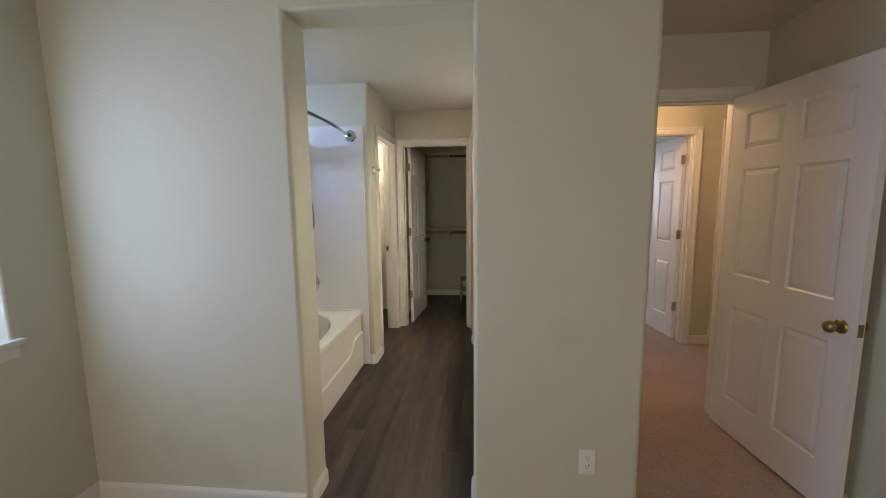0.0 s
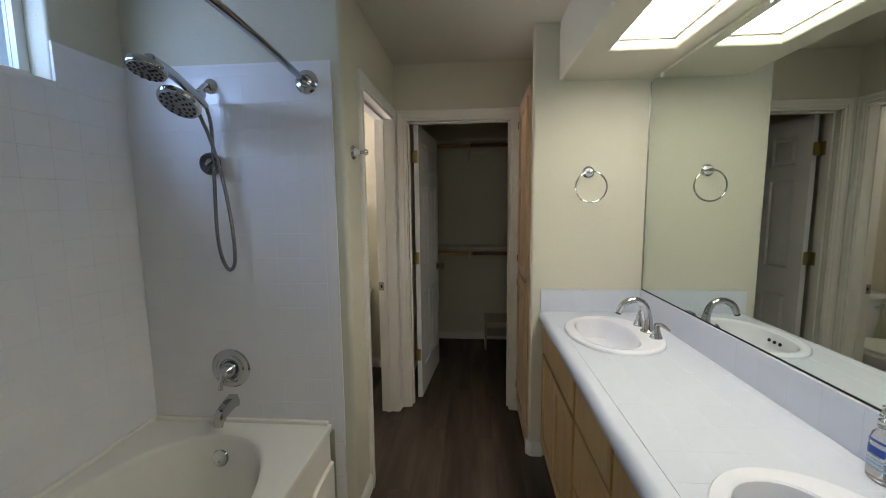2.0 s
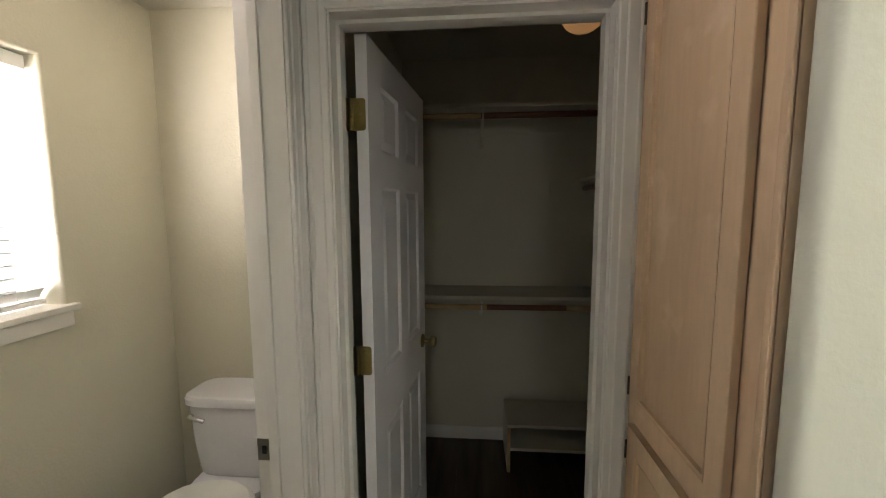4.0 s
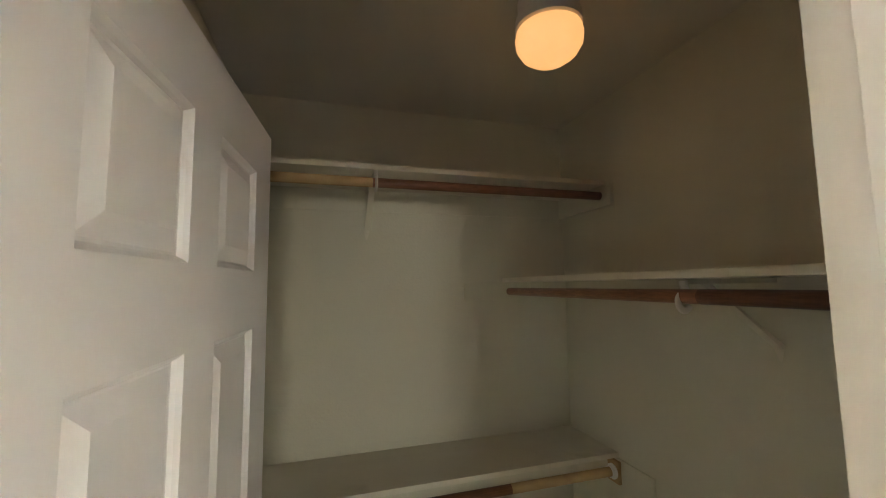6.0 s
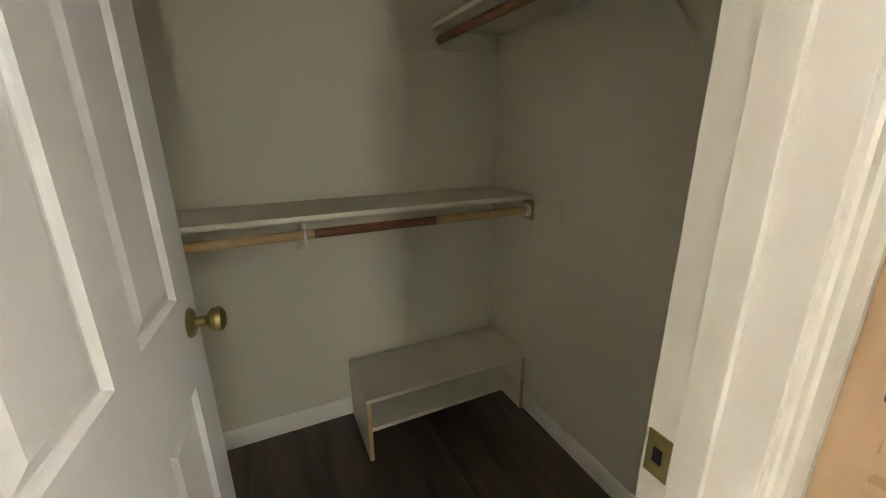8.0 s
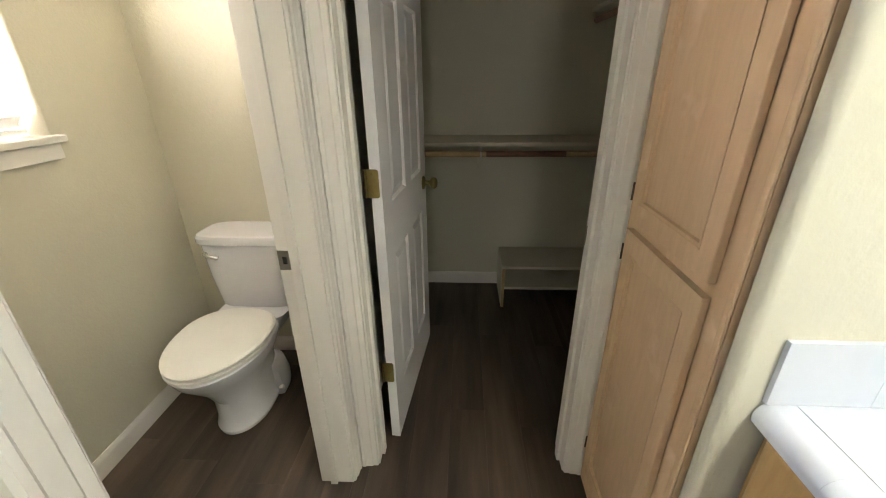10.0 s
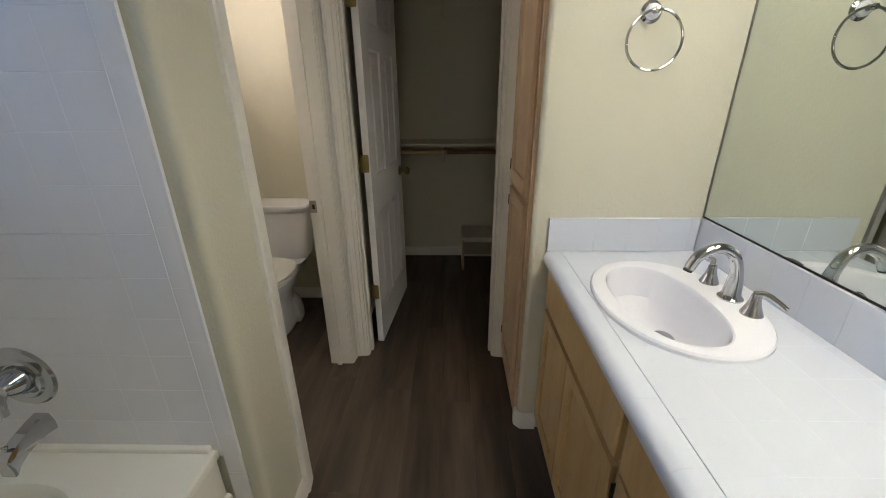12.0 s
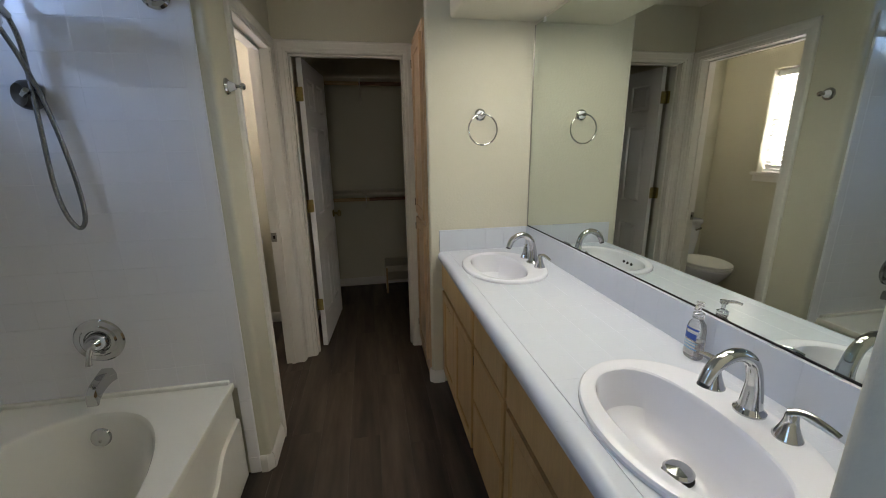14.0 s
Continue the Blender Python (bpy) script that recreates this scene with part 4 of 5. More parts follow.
def basin(qx, qy, group):
    th = thing("sink", (qx, qy, 0.871), "oval white porcelain drop-in sink with a faucet deck", "sink", group)

    def bowl(z, k, p=2.35, dx=0.0):
        lo = []
        for i in range(56):
            t = 2 * math.pi * i / 56
            c, s = math.cos(t), math.sin(t)
            ax = 0.135 if c < 0 else 0.114
            lo.append(Vector((qx - 0.022 + dx + k * ax * math.copysign(abs(c) ** (2 / p), c), qy + k * 0.224 * math.copysign(abs(s) ** (2 / p), s), z)))
        return lo

    R = lambda z, d: oval(qx, qy, z, 0.206 - d, 0.266 - d, 2.1, 56)
    lo = [R(0.8712, 0.0), R(0.880, 0.0), R(0.8855, 0.004), R(0.888, 0.012), R(0.888, 0.022), bowl(0.886, 1.005), bowl(0.882, 0.978), bowl(0.870, 0.958), bowl(0.84, 0.93, 2.4), bowl(0.79, 0.85, 2.4), bowl(0.757, 0.66, 2.2, 0.006),
          bowl(0.742, 0.42, 2.1, 0.016), bowl(0.738, 0.3, 2.0, 0.018), bowl(0.737, 0.2, 2.0, 0.018)]
    part("basin", rings(lo, cap0=False), PORC, th)
    part("drain_stopper", lathe([(0, 0.003), (0.024, 0.003), (0.032, 0.011), (0.033, 0.015), (0.027, 0.020), (0, 0.024)], pose(qx - 0.002, qy, 0.7415), 28), CHROME, th, "round chrome pop-up drain")
    # solid disc whose black stands in for shade under the stopper
    part("drain_ring", lathe([(0, 0.0), (0.034, 0.0), (0.034, 0.0022), (0, 0.0024)], pose(qx - 0.002, qy, 0.7415), 28), DARK, th, "near-black disc painted as the shaded gap round the drain")
    # overflow holes are black discs, their inner shade painted
    for dy in (-0.032, 0.0, 0.032):
        part("overflow_hole", lathe([(0, 0), (0.0075, 0), (0.0075, 0.004), (0, 0.004)], aim((qx - 0.1445, qy + dy, 0.846), (qx + 0.2, qy + dy, 0.93)), 12), DARK, th)
    return th


def faucet(qx, qy, group):
    fx = qx + 0.158
    th = thing("faucet", (fx, qy, 0.888), "chrome widespread faucet with an arched spout and two lever handles", "faucet", group)
    z = 0.8875
    part("spout_base", lathe([(0, 0), (0.032, 0), (0.032, 0.004), (0.026, 0.010), (0.021, 0.022), (0, 0.022)], pose(fx, qy, z), 24), CHROME, th)
    pts = smoothed([(fx, qy, z + 0.015), (fx - 0.002, qy, z + 0.075), (fx - 0.022, qy, z + 0.128), (fx - 0.066, qy, z + 0.148), (fx - 0.112, qy, z + 0.128), (fx - 0.132, qy, z + 0.090)])
    part("spout", tube(pts, [0.024, 0.0165, 0.0145, 0.0145, 0.0150, 0.0135], 20), CHROME, th)
    part("aerator", lathe([(0, 0), (0.012, 0), (0.012, 0.006), (0, 0.006)], aim((fx - 0.1335, qy, z + 0.088), (fx - 0.139, qy, z + 0.07)), 16), RUBBER, th)
    for s in (-1, 1):
        hy = qy + (0.097 if s > 0 else -0.084)
        hd = part("handle", lathe([(0, 0), (0.0265, 0), (0.0265, 0.003), (0.023, 0.010), (0.0165, 0.026), (0.0125, 0.042), (0.0120, 0.052), (0.0095, 0.057), (0, 0.059)], pose(fx, hy, z), 24), CHROME, th)
        part("lever", tube(smoothed([(fx - 0.006, hy - s * 0.004, z + 0.056), (fx + 0.008, hy + s * 0.015, z + 0.065), (fx + 0.016, hy + s * 0.042, z + 0.061), (fx + 0.021, hy + s * 0.070, z + 0.053)]), [0.009, 0.0075, 0.0062, 0.0058], 12, flat=0.55), CHROME, hd)
    return th


for qx, qy in SINKS:
    basin(qx, qy, "vanity sinks")
    faucet(qx, qy, "vanity faucets")

soap = thing("soap_bottle", (0.956, 2.505, 0.8708), "clear pump soap bottle with a blue label, half full", "soap bottle")


def flat_ring(z, a, b):
    return oval(0.956, 2.505, z, b * 0.84, a * 0.80, 2.6, 28)


zb = 0.871
part("bottle", rings([flat_ring(zb, 0.030, 0.020), flat_ring(zb + 0.006, 0.034, 0.023), flat_ring(zb + 0.085, 0.033, 0.0225), flat_ring(zb + 0.105, 0.028, 0.020), flat_ring(zb + 0.117, 0.015, 0.014), flat_ring(zb + 0.124, 0.013, 0.013)]), CLEARP, soap)
part("liquid", rings([flat_ring(zb + 0.004, 0.029, 0.019), flat_ring(zb + 0.010, 0.031, 0.0205), flat_ring(zb + 0.055, 0.031, 0.0205)]), SOAPL, soap, "pale liquid soap")
def wrap(h0, h1, k, grow=1.02):
    return rings([[v for v in flat_ring(zb + h, 0.0335 * grow, 0.0228 * grow)[14 - k:15 + k]] for h in (h0, h1)], cap0=False, cap1=False, closed=False)


lab = part("label", wrap(0.030, 0.034, 4), LBLUE, soap, "printed label in two blues")
part("label_bar", wrap(0.040, 0.044, 3), LBLUE, lab)
part("label_bar", wrap(0.049, 0.052, 4), LBLUE, lab)
part("label_band", wrap(0.088, 0.094, 4, 1.01), BLUE, lab)
part("label_oval", wrap(0.060, 0.078, 3, 1.03), BLUE, lab)
pump = part("pump", lathe([(0, 0.122), (0.015, 0.122), (0.015, 0.136), (0.009, 0.140), (0.005, 0.142), (0.005, 0.158), (0.010, 0.159), (0.011, 0.168), (0, 0.170)], pose(0.956, 2.505, zb), 20), CLEARP, soap, "translucent white pump top")
part("nozzle", tube([(0.956, 2.505, zb + 0.165), (0.931, 2.490, zb + 0.166), (0.919, 2.483, zb + 0.161)], [0.005, 0.004, 0.0035], 10), CLEARP, pump)

# ---- linen cabinet ----
linen = thing("linen_cabinet", (0.69, 4.12, 0), "tall pickled-wood linen cabinet with an upper and a lower door, closed", "cabinet")
LF = 0.388
part("body", box(LF + 0.02, XV - 0.002, 3.887, 4.348, 0.0, 2.125), PICKLED, linen)
part("face_frame", slab("x", LF, LF + 0.0195, 3.887, 4.348, 0.0, 2.125, [(3.955, 4.295, 0.13, 0.985), (3.955, 4.295, 1.045, 2.06)]), PICKLED, linen)
for z0, z1, more in ((0.115, 1.012, 0.012), (1.043, 2.075, 0.0)):
    frame_door(3.945, 4.308, z0, z1, linen, PICKLED, x=LF, st=0.047, top=more)
for z in (0.22, 0.945, 1.112, 1.98):
    hg = part("hinge", box(LF - 0.0185, LF - 0.0005, 4.3085, 4.316, z - 0.022, z + 0.022, 0.003), DARKSTEEL, linen, "small dark cabinet hinge")
    part("hinge_pin", lathe([(0, -0.024), (0.003, -0.023), (0.003, 0.023), (0, 0.024)], pose(LF - 0.0195, 4.3075, z), 8), DARKSTEEL, hg)
part("face_trim", box(LF - 0.008, LF - 0.0005, 3.887, 3.902, 0.0, 2.125, 0.003), PICKLED, linen)
part("top_trim", box(LF - 0.008, LF - 0.0005, 3.903, 4.348, 2.100, 2.125, 0.003), PICKLED, linen)

# ---- toilet room ----
tx = -1.04
toilet = thing("toilet", (tx, 4.72, 0), "white porcelain toilet with a two-piece tank and closed lid", "toilet")


def rr(cx_, cy_, z, a, b, p=4.5, n=36):
    return oval(cx_, cy_, z, a, b, p, n)


part("tank", rings([rr(tx, 4.935, 0.395, 0.165, 0.080), rr(tx, 4.935, 0.41, 0.175, 0.088), rr(tx, 4.937, 0.55, 0.195, 0.098), rr(tx, 4.938, 0.715, 0.208, 0.103)]), PORC, toilet)
part("tank_lid", rings([rr(tx, 4.936, 0.7155, 0.214, 0.108), rr(tx, 4.936, 0.722, 0.221, 0.112), rr(tx, 4.936, 0.745, 0.221, 0.112), rr(tx, 4.936, 0.757, 0.214, 0.106), rr(tx, 4.936, 0.762, 0.195, 0.092)]), PORC, toilet)
lv = part("flush_lever", lathe([(0, 0), (0.012, 0), (0.012, 0.008), (0, 0.012)], aim((tx - 0.165, 4.836, 0.675), (tx - 0.165, 4.0, 0.675)), 14), CHROME, toilet, "chrome flush lever")
part("lever_arm", tube(smoothed([(tx - 0.165, 4.826, 0.675), (tx - 0.135, 4.818, 0.672), (tx - 0.10, 4.818, 0.664)]), [0.007, 0.008, 0.009], 10, flat=0.6), CHROME, lv)


def egg(z, w, front, back, cy_=4.60, n=44):
    out = []
    for i in range(n):
        t = 2 * math.pi * i / n
        s = math.sin(t)
        out.append(Vector((tx + w * math.cos(t), cy_ + (back * abs(s) ** 0.8 if s > 0 else -front * abs(s)), z)))
    return out


part("bowl", rings([egg(0.0, 0.105, 0.15, 0.26, 4.62), egg(0.02, 0.110, 0.155, 0.27, 4.62), egg(0.06, 0.100, 0.14, 0.26, 4.62), egg(0.16, 0.098, 0.13, 0.25, 4.61), egg(0.24, 0.118, 0.165, 0.25), egg(0.31, 0.155, 0.225, 0.24),
                    egg(0.355, 0.178, 0.262, 0.23), egg(0.388, 0.186, 0.275, 0.23), egg(0.396, 0.180, 0.268, 0.225)]), PORC, toilet)
part("pedestal_side", rings([egg(0.0, 0.128, 0.02, 0.20, 4.72), egg(0.05, 0.130, 0.02, 0.20, 4.72), egg(0.12, 0.118, 0.01, 0.18, 4.72), egg(0.16, 0.09, 0.01, 0.14, 4.72)]), PORC, toilet)
part("tank_shelf", rings([rr(tx, 4.88, 0.28, 0.10, 0.13), rr(tx, 4.88, 0.36, 0.14, 0.14), rr(tx, 4.885, 0.394, 0.165, 0.135)]), PORC, toilet)
part("seat", rings([egg(0.3965, 0.184, 0.275, 0.18), egg(0.402, 0.190, 0.282, 0.185), egg(0.412, 0.190, 0.282, 0.185), egg(0.416, 0.186, 0.277, 0.182)]), PLASTIC, toilet, "white plastic seat")
part("lid", rings([egg(0.4185, 0.183, 0.274, 0.18), egg(0.423, 0.190, 0.282, 0.186), egg(0.432, 0.190, 0.281, 0.186), egg(0.438, 0.180, 0.268, 0.178), egg(0.440, 0.12, 0.18, 0.12)]), PLASTIC, toilet, "closed white plastic lid")
for s in (-1, 1):
    part("bolt_cap", lathe([(0, 0), (0.014, 0), (0.013, 0.012), (0.006, 0.018), (0, 0.019)], pose(tx + s * 0.131, 4.70, 0.045), 12), PLASTIC, toilet)

# ---- closet ----
SH = "white painted wooden closet shelf on wall cleats"


def wood_shelf(x0, x1, y0, y1, z, label, name="closet_shelf"):
    th = thing(name, ((x0 + x1) / 2, (y0 + y1) / 2, z), label, "shelf")
    part("board", box(x0, x1, y0, y1, z - 0.019, z, 0.0018), SHELFP, th)
    return th


s1 = wood_shelf(LX1 + 0.002, 0.958, 5.548, YK - 0.002, 1.047, SH)
part("cleat", box(LX1 + 0.002, 0.938, YK - 0.020, YK - 0.001, 0.945, 1.0275, 0.002), PAINT, s1)
part("cleat", box(0.949, 0.9588, 5.372, YK - 0.002, 0.955, 1.0275, 0.002), PAINT, s1)
s2 = wood_shelf(LX1 + 0.002, 0.958, 5.548, YK - 0.002, 2.108, SH)
part("cleat", box(LX1 + 0.002, 0.938, YK - 0.008, YK - 0.001, 2.00, 2.0885, 0.002), PAINT, s2)
part("cleat", box(0.940, 0.9588, 5.50, YK - 0.002, 2.00, 2.0885, 0.002), PAINT, s2)
s3 = wood_shelf(0.636, 0.958, YC1 + 0.002, YK - 0.002, 1.722, SH)
part("cleat", box(0.452, 0.9580, YK - 0.010, YK - 0.001, 1.628, 1.7025, 0.002), PAINT, s3)


def socket(at, to, name_parent):
    part("socket", lathe([(0, 0), (0.028, 0), (0.028, 0.004), (0.021, 0.005), (0.021, 0.016), (0.018, 0.016), (0.018, 0.006), (0, 0.006)], aim(at, to), 20), PLASTIC, name_parent)


def bracket(parent, x, y, z, wall, front, axis):
    """White metal shelf bracket with a rod hook: a plate on the wall, an arm under the shelf and a brace."""
    def P(d, o, zz):
        return (x + o, d, zz) if axis == "y" else (d, y + o, zz)
    w, up = 0.011, front + (wall - front) * 0.22
    s = 1 if wall > front else -1

    def bar(pts):
        return [[Vector(P(d, o * k, zz)) for d, zz, k in row for o in (-w, w)] for row in pts]
    bm = tube([P(d, 0, z - 0.006) for d in (wall, front)], 0.008, 4)
    for lo_ in ([(up, z - 0.010, 1), (up + 0.006 * s, z - 0.010, 1)], [(wall - 0.006 * s, z - 0.175, 1), (wall, z - 0.165, 1)], [(wall - 0.002 * s, z - 0.205, 0.25), (wall, z - 0.200, 0.25)]),:
        loops_ = [[v[0], v[1], v[3], v[2]] for v in bar(lo_)]
        rings(loops_, bm=bm)
    b = part("bracket", bm, SHELFP, parent, "white metal shelf bracket")
    hz = z - 0.052
    pts = [(front + (0.018 if wall > front else -0.018) * math.cos(t), hz + 0.019 * math.sin(t)) for t in np.linspace(radians(70), radians(330), 14)]
    part("rod_hook", tube([P(d, 0, zz) for d, zz in [(front, z - 0.004)] + pts], 0.0050, 8, flat=1.8), TRIM, b)


def rod_x(name, y, z, xs_, label):
    th = thing(name, (0.25, y, z), label, "closet rod")
    part("pole", tube([(x, y, z) for x in xs_], 0.0165, 18), RODW, th)
    return th


r1 = rod_x("closet_rod", 5.535, 2.040, (LX1 + 0.003, 0.2, 0.918), "reddish-brown wooden clothes rod under a shelf")
part("worn_sleeve", tube([(LX1 + 0.004, 5.535, 2.040), (0.02, 5.535, 2.040)], 0.0168, 18), RAWWOOD, r1, "paler unstained end of the rod")
r0 = rod_x("closet_rod", 5.545, 0.985, (LX1 + 0.003, 0.2, 0.935), "brown and pale wooden clothes rod under a shelf")
part("stained_sleeve", tube([(0.5, 5.545, 0.985), (0.933, 5.545, 0.985)], 0.0168, 18), RAWWOOD, r0, "paler end of the rod")
part("worn_sleeve", tube([(LX1 + 0.004, 5.545, 0.985), (0.06, 5.545, 0.985)], 0.0168, 18), RAWWOOD, r0, "paler unstained end of the rod")
part("rod_block", box(0.925, 0.9395, 5.515, 5.575, 0.945, 1.0275, 0.003), RAWWOOD, r0, "bare wooden rod block")
socket((0.925, 5.545, 0.985), (0, 5.545, 0.985), r0)
bracket(s2, 0.032, 0, 2.087, YK - 0.004, 5.535, "y")
bracket(s1, 0.030, 0, 1.026, YK - 0.004, 5.545, "y")
r2 = thing("closet_rod", (0.66, 5.2, 1.662), "reddish-brown wooden clothes rod along the side wall", "closet rod")
part("pole", tube([(0.66, YC1 + 0.003, 1.662), (0.66, 5.2, 1.662), (0.66, 5.835, 1.662)], 0.0165, 18), RODY, r2)
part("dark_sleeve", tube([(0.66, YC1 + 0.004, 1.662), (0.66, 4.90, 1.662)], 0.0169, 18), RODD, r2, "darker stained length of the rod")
bracket(s3, 0, 4.945, 1.701, 0.955, 0.662, "x")

bench = thing("closet_bench", (0.56, 5.68, 0), "low white shelf bench with raw wooden front edges", "bench")
part("top", box(0.184, 0.946, 5.526, YK - 0.022, 0.276, 0.294, 0.0015), SHELFP, bench)
part("shelf", box(0.203, 0.927, 5.55, YK - 0.022, 0.118, 0.136, 0.0015), SHELFP, bench)
for x in (0.184, 0.9275):
    sd = part("side", box(x, x + 0.0185, 5.528, YK - 0.022, 0.0, 0.2755, 0.0012), SHELFP, bench)
    part("edge_band", box(x + 0.0005, x + 0.018, 5.5245, 5.5275, 0.0, 0.275), RAWWOOD, sd, "bare wood edge")
part("back", box(0.203, 0.927, YK - 0.030, YK - 0.0225, 0.137, 0.275), SHELFP, bench)

gl = thing("closet_light", (0.43, 5.09, 2.45), "round frosted glass ceiling light glowing dim orange", "ceiling light")
part("base", lathe([(0, 0), (0.076, 0), (0.079, -0.010), (0.079, -0.052), (0.086, -0.060), (0.087, -0.086), (0.080, -0.092), (0, -0.092)], pose(0.43, 5.09, 2.4495), 32), TRIM, gl, "pale painted canopy")
part("globe", lathe([(0, -0.184), (0.020, -0.182), (0.050, -0.172), (0.072, -0.156), (0.085, -0.134), (0.088, -0.112), (0.084, -0.0935), (0, -0.0925)], pose(0.43, 5.09, 2.4495), 32), GLOBE, gl, "glowing frosted globe")

# ---- bedroom and hall ----
outlet = thing("wall_outlet", (0.925, YB0, 0.318), "white duplex wall outlet", "outlet")
part("cover", box(0.890, 0.960, YB0 - 0.006, YB0 - 0.0005, 0.260, 0.376, 0.003), PLASTIC, outlet)
for z in (0.298, 0.338):
    rc = part("receptacle", rings([[Vector((v.x, YB0 - yy, v.y)) for v in oval(0.925, z, 0, 0.0165 - i, 0.0145 - i, 3.2, 24)] for yy, i in ((0.0058, 0), (0.0078, 0.0005), (0.0083, 0.002))]), PLASTIC, outlet)
    for dx, w, h in ((-0.006, 0.0012, 0.004), (0.006, 0.0012, 0.005)):
        part("slot", box(0.925 + dx - w, 0.925 + dx + w, YB0 - 0.0088, YB0 - 0.0080, z + 0.001, z + 0.001 + 2 * h), DARK, rc)
    part("ground_hole", lathe([(0, 0), (0.0024, 0), (0.0024, 0.0007), (0, 0.0007)], aim((0.925, YB0 - 0.0081, z - 0.006), (0.925, 0, z - 0.006)), 10), DARK, rc)
part("screw", lathe([(0, 0), (0.003, 0), (0.002, 0.0012), (0, 0.0014)], aim((0.925, YB0 - 0.006, 0.318), (0.925, 0, 0.318)), 10), PLASTIC, outlet)

hc = thing("hall_cabinet", (3.1, 3.99, 0), "white painted built-in hall cabinet with closed panel doors", "cabinet")
part("face_frame", box(2.715, 3.79, 3.980, 3.9985, 0.0, 2.16, 0.002), TRIM, hc)


def hall_leaf(x0, x1, z0, z1):
    steps = ((0.0, 3.9795), (0.0, 3.966), (0.003, 3.962), (0.055, 3.962), (0.060, 3.970), (0.070, 3.970), (0.085, 3.965))
    lo = [[Vector((a, yy, b)) for a, b in ((x0 + i, z0 + i), (x1 - i, z0 + i), (x1 - i, z1 - i), (x0 + i, z1 - i))] for i, yy in steps]
    return part("door", rings(lo), TRIM, hc)


for x0, x1 in ((2.758, 3.245), (3.255, 3.745)):
    hall_leaf(x0, x1, 0.10, 1.02)
    hall_leaf(x0, x1, 1.065, 2.09)
for z in (0.13, 0.955, 1.135, 1.965):
    part("hinge", box(2.741, 2.7575, 3.966, 3.979, z - 0.026, z + 0.026, 0.003), NICKEL, hc, "small dark cabinet hinge")
hl = thing("hall_light", (1.72, 3.36, 2.41), "round frosted hall ceiling light, switched on", "ceiling light")
part("base", lathe([(0, 0), (0.11, 0), (0.11, -0.02), (0, -0.02)], pose(1.72, 3.36, 2.4095), 24), PLASTIC, hl)

# ---- shower tiles ----
P4 = 0.1100
FT = tile_mesh(0.1098, 0.1088, 0.008, 0.0008, 0.0001)
full = finish("tile", FT, TILE, even=False)
full_mesh = full.data
bpy.data.objects.remove(full)
wall_end = thing("shower_tiles", (-1.0, YT, 0.49), "white glazed square tiles on the shower end wall", "wall tiles")
wall_side = thing("shower_tiles", (XW, 2.54, 0.49), "white glazed square tiles on the shower side wall", "wall tiles")
part("grout", box(XW + 0.006, -0.512, YT - 0.0100, YT - 0.0005, 0.46, 2.070), GROUT, wall_end)
# the side grout leaves the window open
sg = slab("x", XW + 0.0005, XW + 0.0100, YB1 + 0.002, YT - 0.0105, 0.46, 2.070, [(2.05, 3.0, 1.93, 2.4)])
part("grout", sg, GROUT, wall_side)


def lay(parent, m, w, h):
    if abs(w - 0.1098) < 1e-4 and abs(h - 0.1088) < 1e-4:
        ob = new("tile", full_mesh)
    else:
        ob = finish("tile", tile_mesh(w, h, 0.008, 0.0008, 0.0001), TILE, even=False)
    ob.parent = parent
    ob.matrix_basis = chain(parent).inverted() @ m
    return ob


ROT = Matrix(((1, 0, 0, 0), (0, 0, -1, 0), (0, 1, 0, 0), (0, 0, 0, 1)))          # faces -y
ROTX = Matrix(((0, 0, 1, 0), (1, 0, 0, 0), (0, 1, 0, 0), (0, 0, 0, 1)))           # faces +x
ztop = 2.019
nz = 14
for k in range(nz):
    z = ztop - P4 * (k + 0.5)
    h = 0.1088
    if z - P4 / 2 < 0.489:
        zz = (z + P4 / 2 + 0.489) / 2
        h, z = max(0.02, z + P4 / 2 - 0.489 - 0.002), zz
    for c in range(8):
        x1 = -0.5635 - P4 * c
        x0 = max(x1 - P4, XW + 0.016)
        if x1 - x0 > 0.02:
            lay(wall_end, Matrix.Translation(((x0 + x1) / 2, YT - 0.0030, z)) @ ROT, x1 - x0 - 0.0002, h)
    for c in range(14):
        y1 = YT - 0.012 - P4 * c
        y0 = max(y1 - P4, YB1 + 0.004)
        if z + h / 2 > 1.925 and y1 > 2.05 and y0 < 3.0:
            if y0 < 3.0 < y1 and y1 - 3.0 > 0.01:
                y0 = 3.001
            elif z - h / 2 < 1.90:
                zz0 = z - h / 2
                lay(wall_side, Matrix.Translation((XW + 0.0030, (y0 + y1) / 2, (zz0 + 1.928) / 2)) @ ROTX, y1 - y0 - 0.0002, 1.928 - zz0)
                continue
            else:
                continue
        if y1 - y0 > 0.02:
            lay(wall_side, Matrix.Translation((XW + 0.0030, (y0 + y1) / 2, z)) @ ROTX, y1 - y0 - 0.0002, h)
# bullnose trim up the free edge and along the top


def nose(m, length, w=0.049, t=0.0095):
    pr = [(-w / 2, 0), (-w / 2, t - 0.001), (-w / 2 + 0.0015, t), (w / 2 - 0.009, t), (w / 2 - 0.004, t - 0.0012), (w / 2 - 0.001, t - 0.005), (w / 2, 0)]
    lo = [[Vector((u, s * (length / 2 - 0.0009), v)) for u, v in pr] for s in (-1, 1)]
    ob = finish("edge_tile", rings(lo), TILE, even=False)
    return ob, m


def put(parent, pair):
    ob, m = pair
    ob.parent = parent
    ob.matrix_basis = chain(parent).inverted() @ m


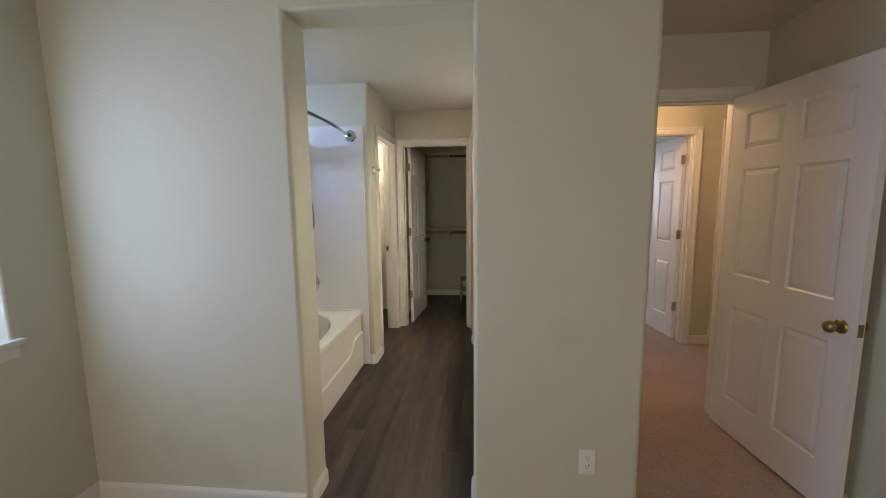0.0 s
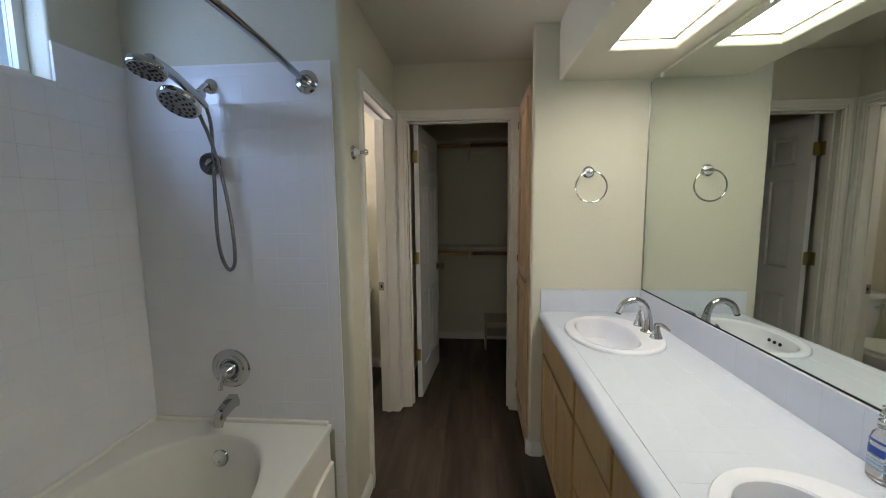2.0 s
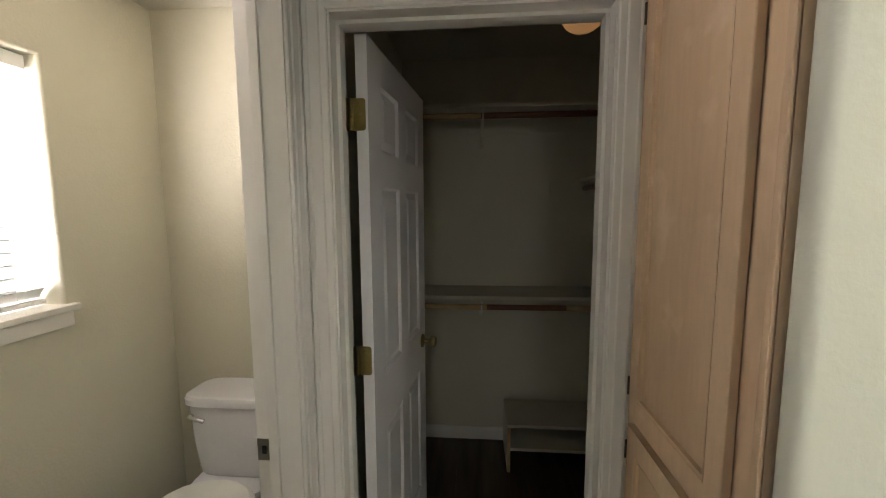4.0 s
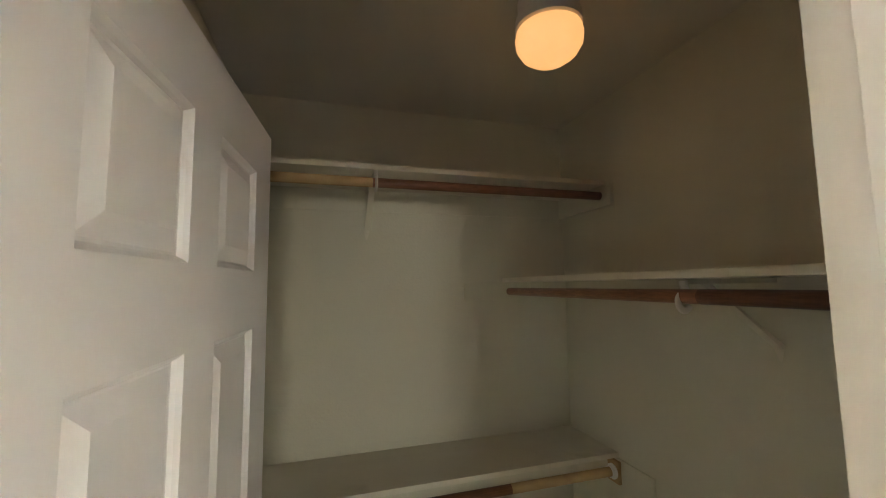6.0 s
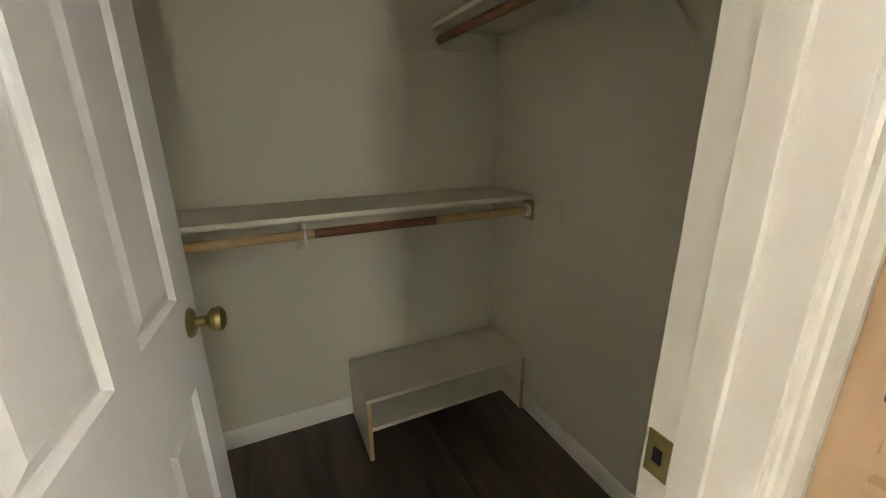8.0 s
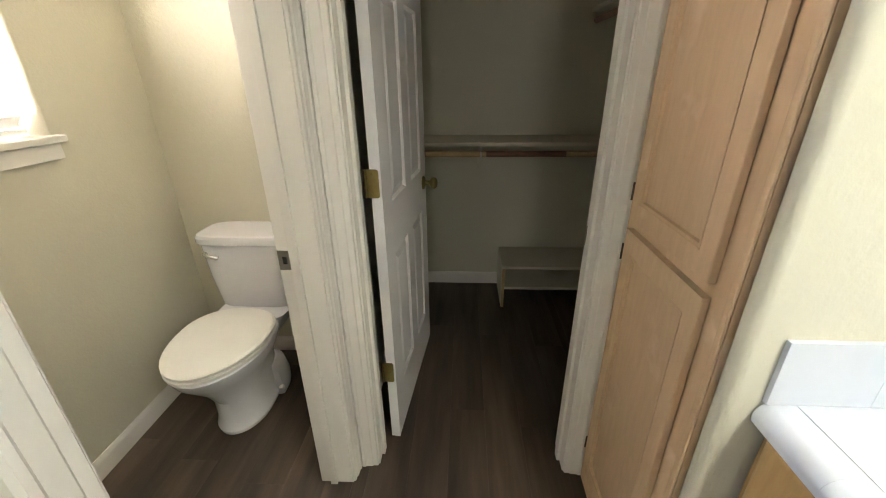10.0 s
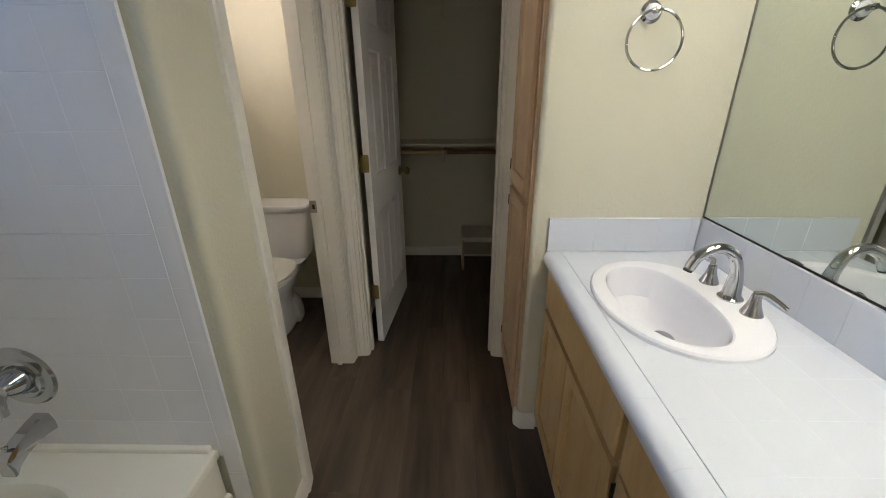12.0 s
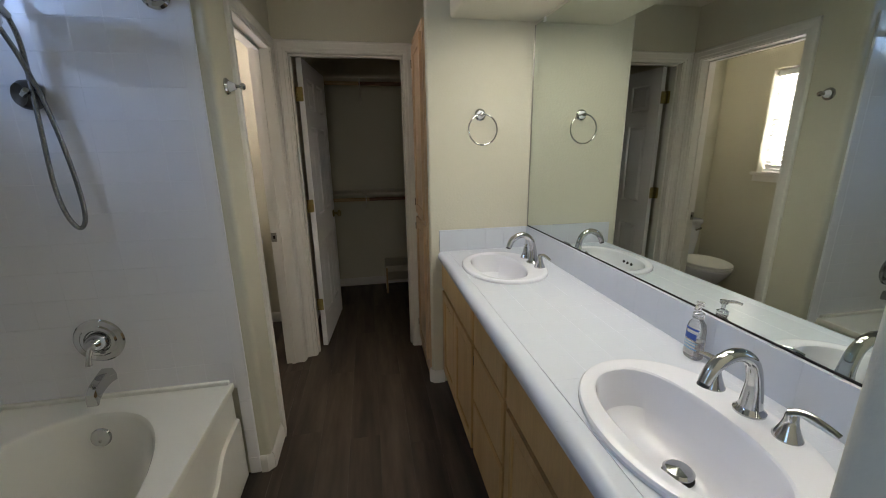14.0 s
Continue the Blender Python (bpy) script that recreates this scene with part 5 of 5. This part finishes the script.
for k in range(14):
    z1 = 2.070 - 0.1525 * k
    z0 = max(z1 - 0.1525, 0.002)
    if z1 - z0 > 0.02:
        put(wall_end, nose(Matrix.Translation((-0.5375, YT - 0.0008, (z0 + z1) / 2)) @ ROT, z1 - z0))
UP = Matrix.Rotation(radians(90), 4, "Z")
for k in range(6):
    x1 = -0.5635 - 0.1525 * k
    x0 = max(x1 - 0.1525, XW + 0.016)
    if x1 - x0 > 0.02:
        put(wall_end, nose(Matrix.Translation(((x0 + x1) / 2, YT - 0.0008, 2.0445)) @ ROT @ UP, x1 - x0))
for k in range(10):
    y1 = YT - 0.012 - 0.1525 * k
    y0 = max(y1 - 0.1525, YB1 + 0.004)
    if y0 < 3.0 and y1 > 2.05:
        if y1 - 3.0 > 0.02:
            y0 = 3.002
        elif y0 < 2.05 and 2.05 - y0 > 0.02:
            y1 = 2.048
        else:
            continue
    if y1 - y0 > 0.02:
        put(wall_side, nose(Matrix.Translation((XW + 0.0008, (y0 + y1) / 2, 2.0445)) @ ROTX @ UP, y1 - y0))

# ---- floor planks ----
random.seed(7)
PW, PL = 0.152, 1.22


def planks(x0, x1, y0, y1):
    n0 = math.floor((x0 + 3) / PW)
    k = n0
    while -3 + k * PW < x1:
        a, b = max(x0, -3 + k * PW), min(x1, -3 + (k + 1) * PW)
        shift = (k * 0.4637) % 1.0 * PL
        j = math.floor((y0 - shift) / PL)
        while shift + j * PL < y1:
            c, d = max(y0, shift + j * PL), min(y1, shift + (j + 1) * PL)
            if b - a > 0.012 and d - c > 0.012:
                w, h = b - a - 0.0003, d - c - 0.0002
                ob = finish("plank", tile_mesh(w, h, 0.006, 0.0002), PLANK, even=False)
                ob.parent = floor
                ob.matrix_basis = pose((a + b) / 2, (c + d) / 2, -0.006)
            j += 1
        k += 1


planks(-0.465, 0.54, YB0 + 0.072, YK)
planks(-0.577, -0.466, YB0 + 0.072, 3.29)
planks(-1.425, -0.466, 3.43, 5.05)
planks(0.541, 0.96, 4.48, YK)
tr = box(-0.33, 0.43, YB0 + 0.055, YB0 + 0.09, -0.006, 0.004, 0.003)
solid("threshold_strip", tr, PLANK, "dark threshold strip between carpet and planks", "threshold")
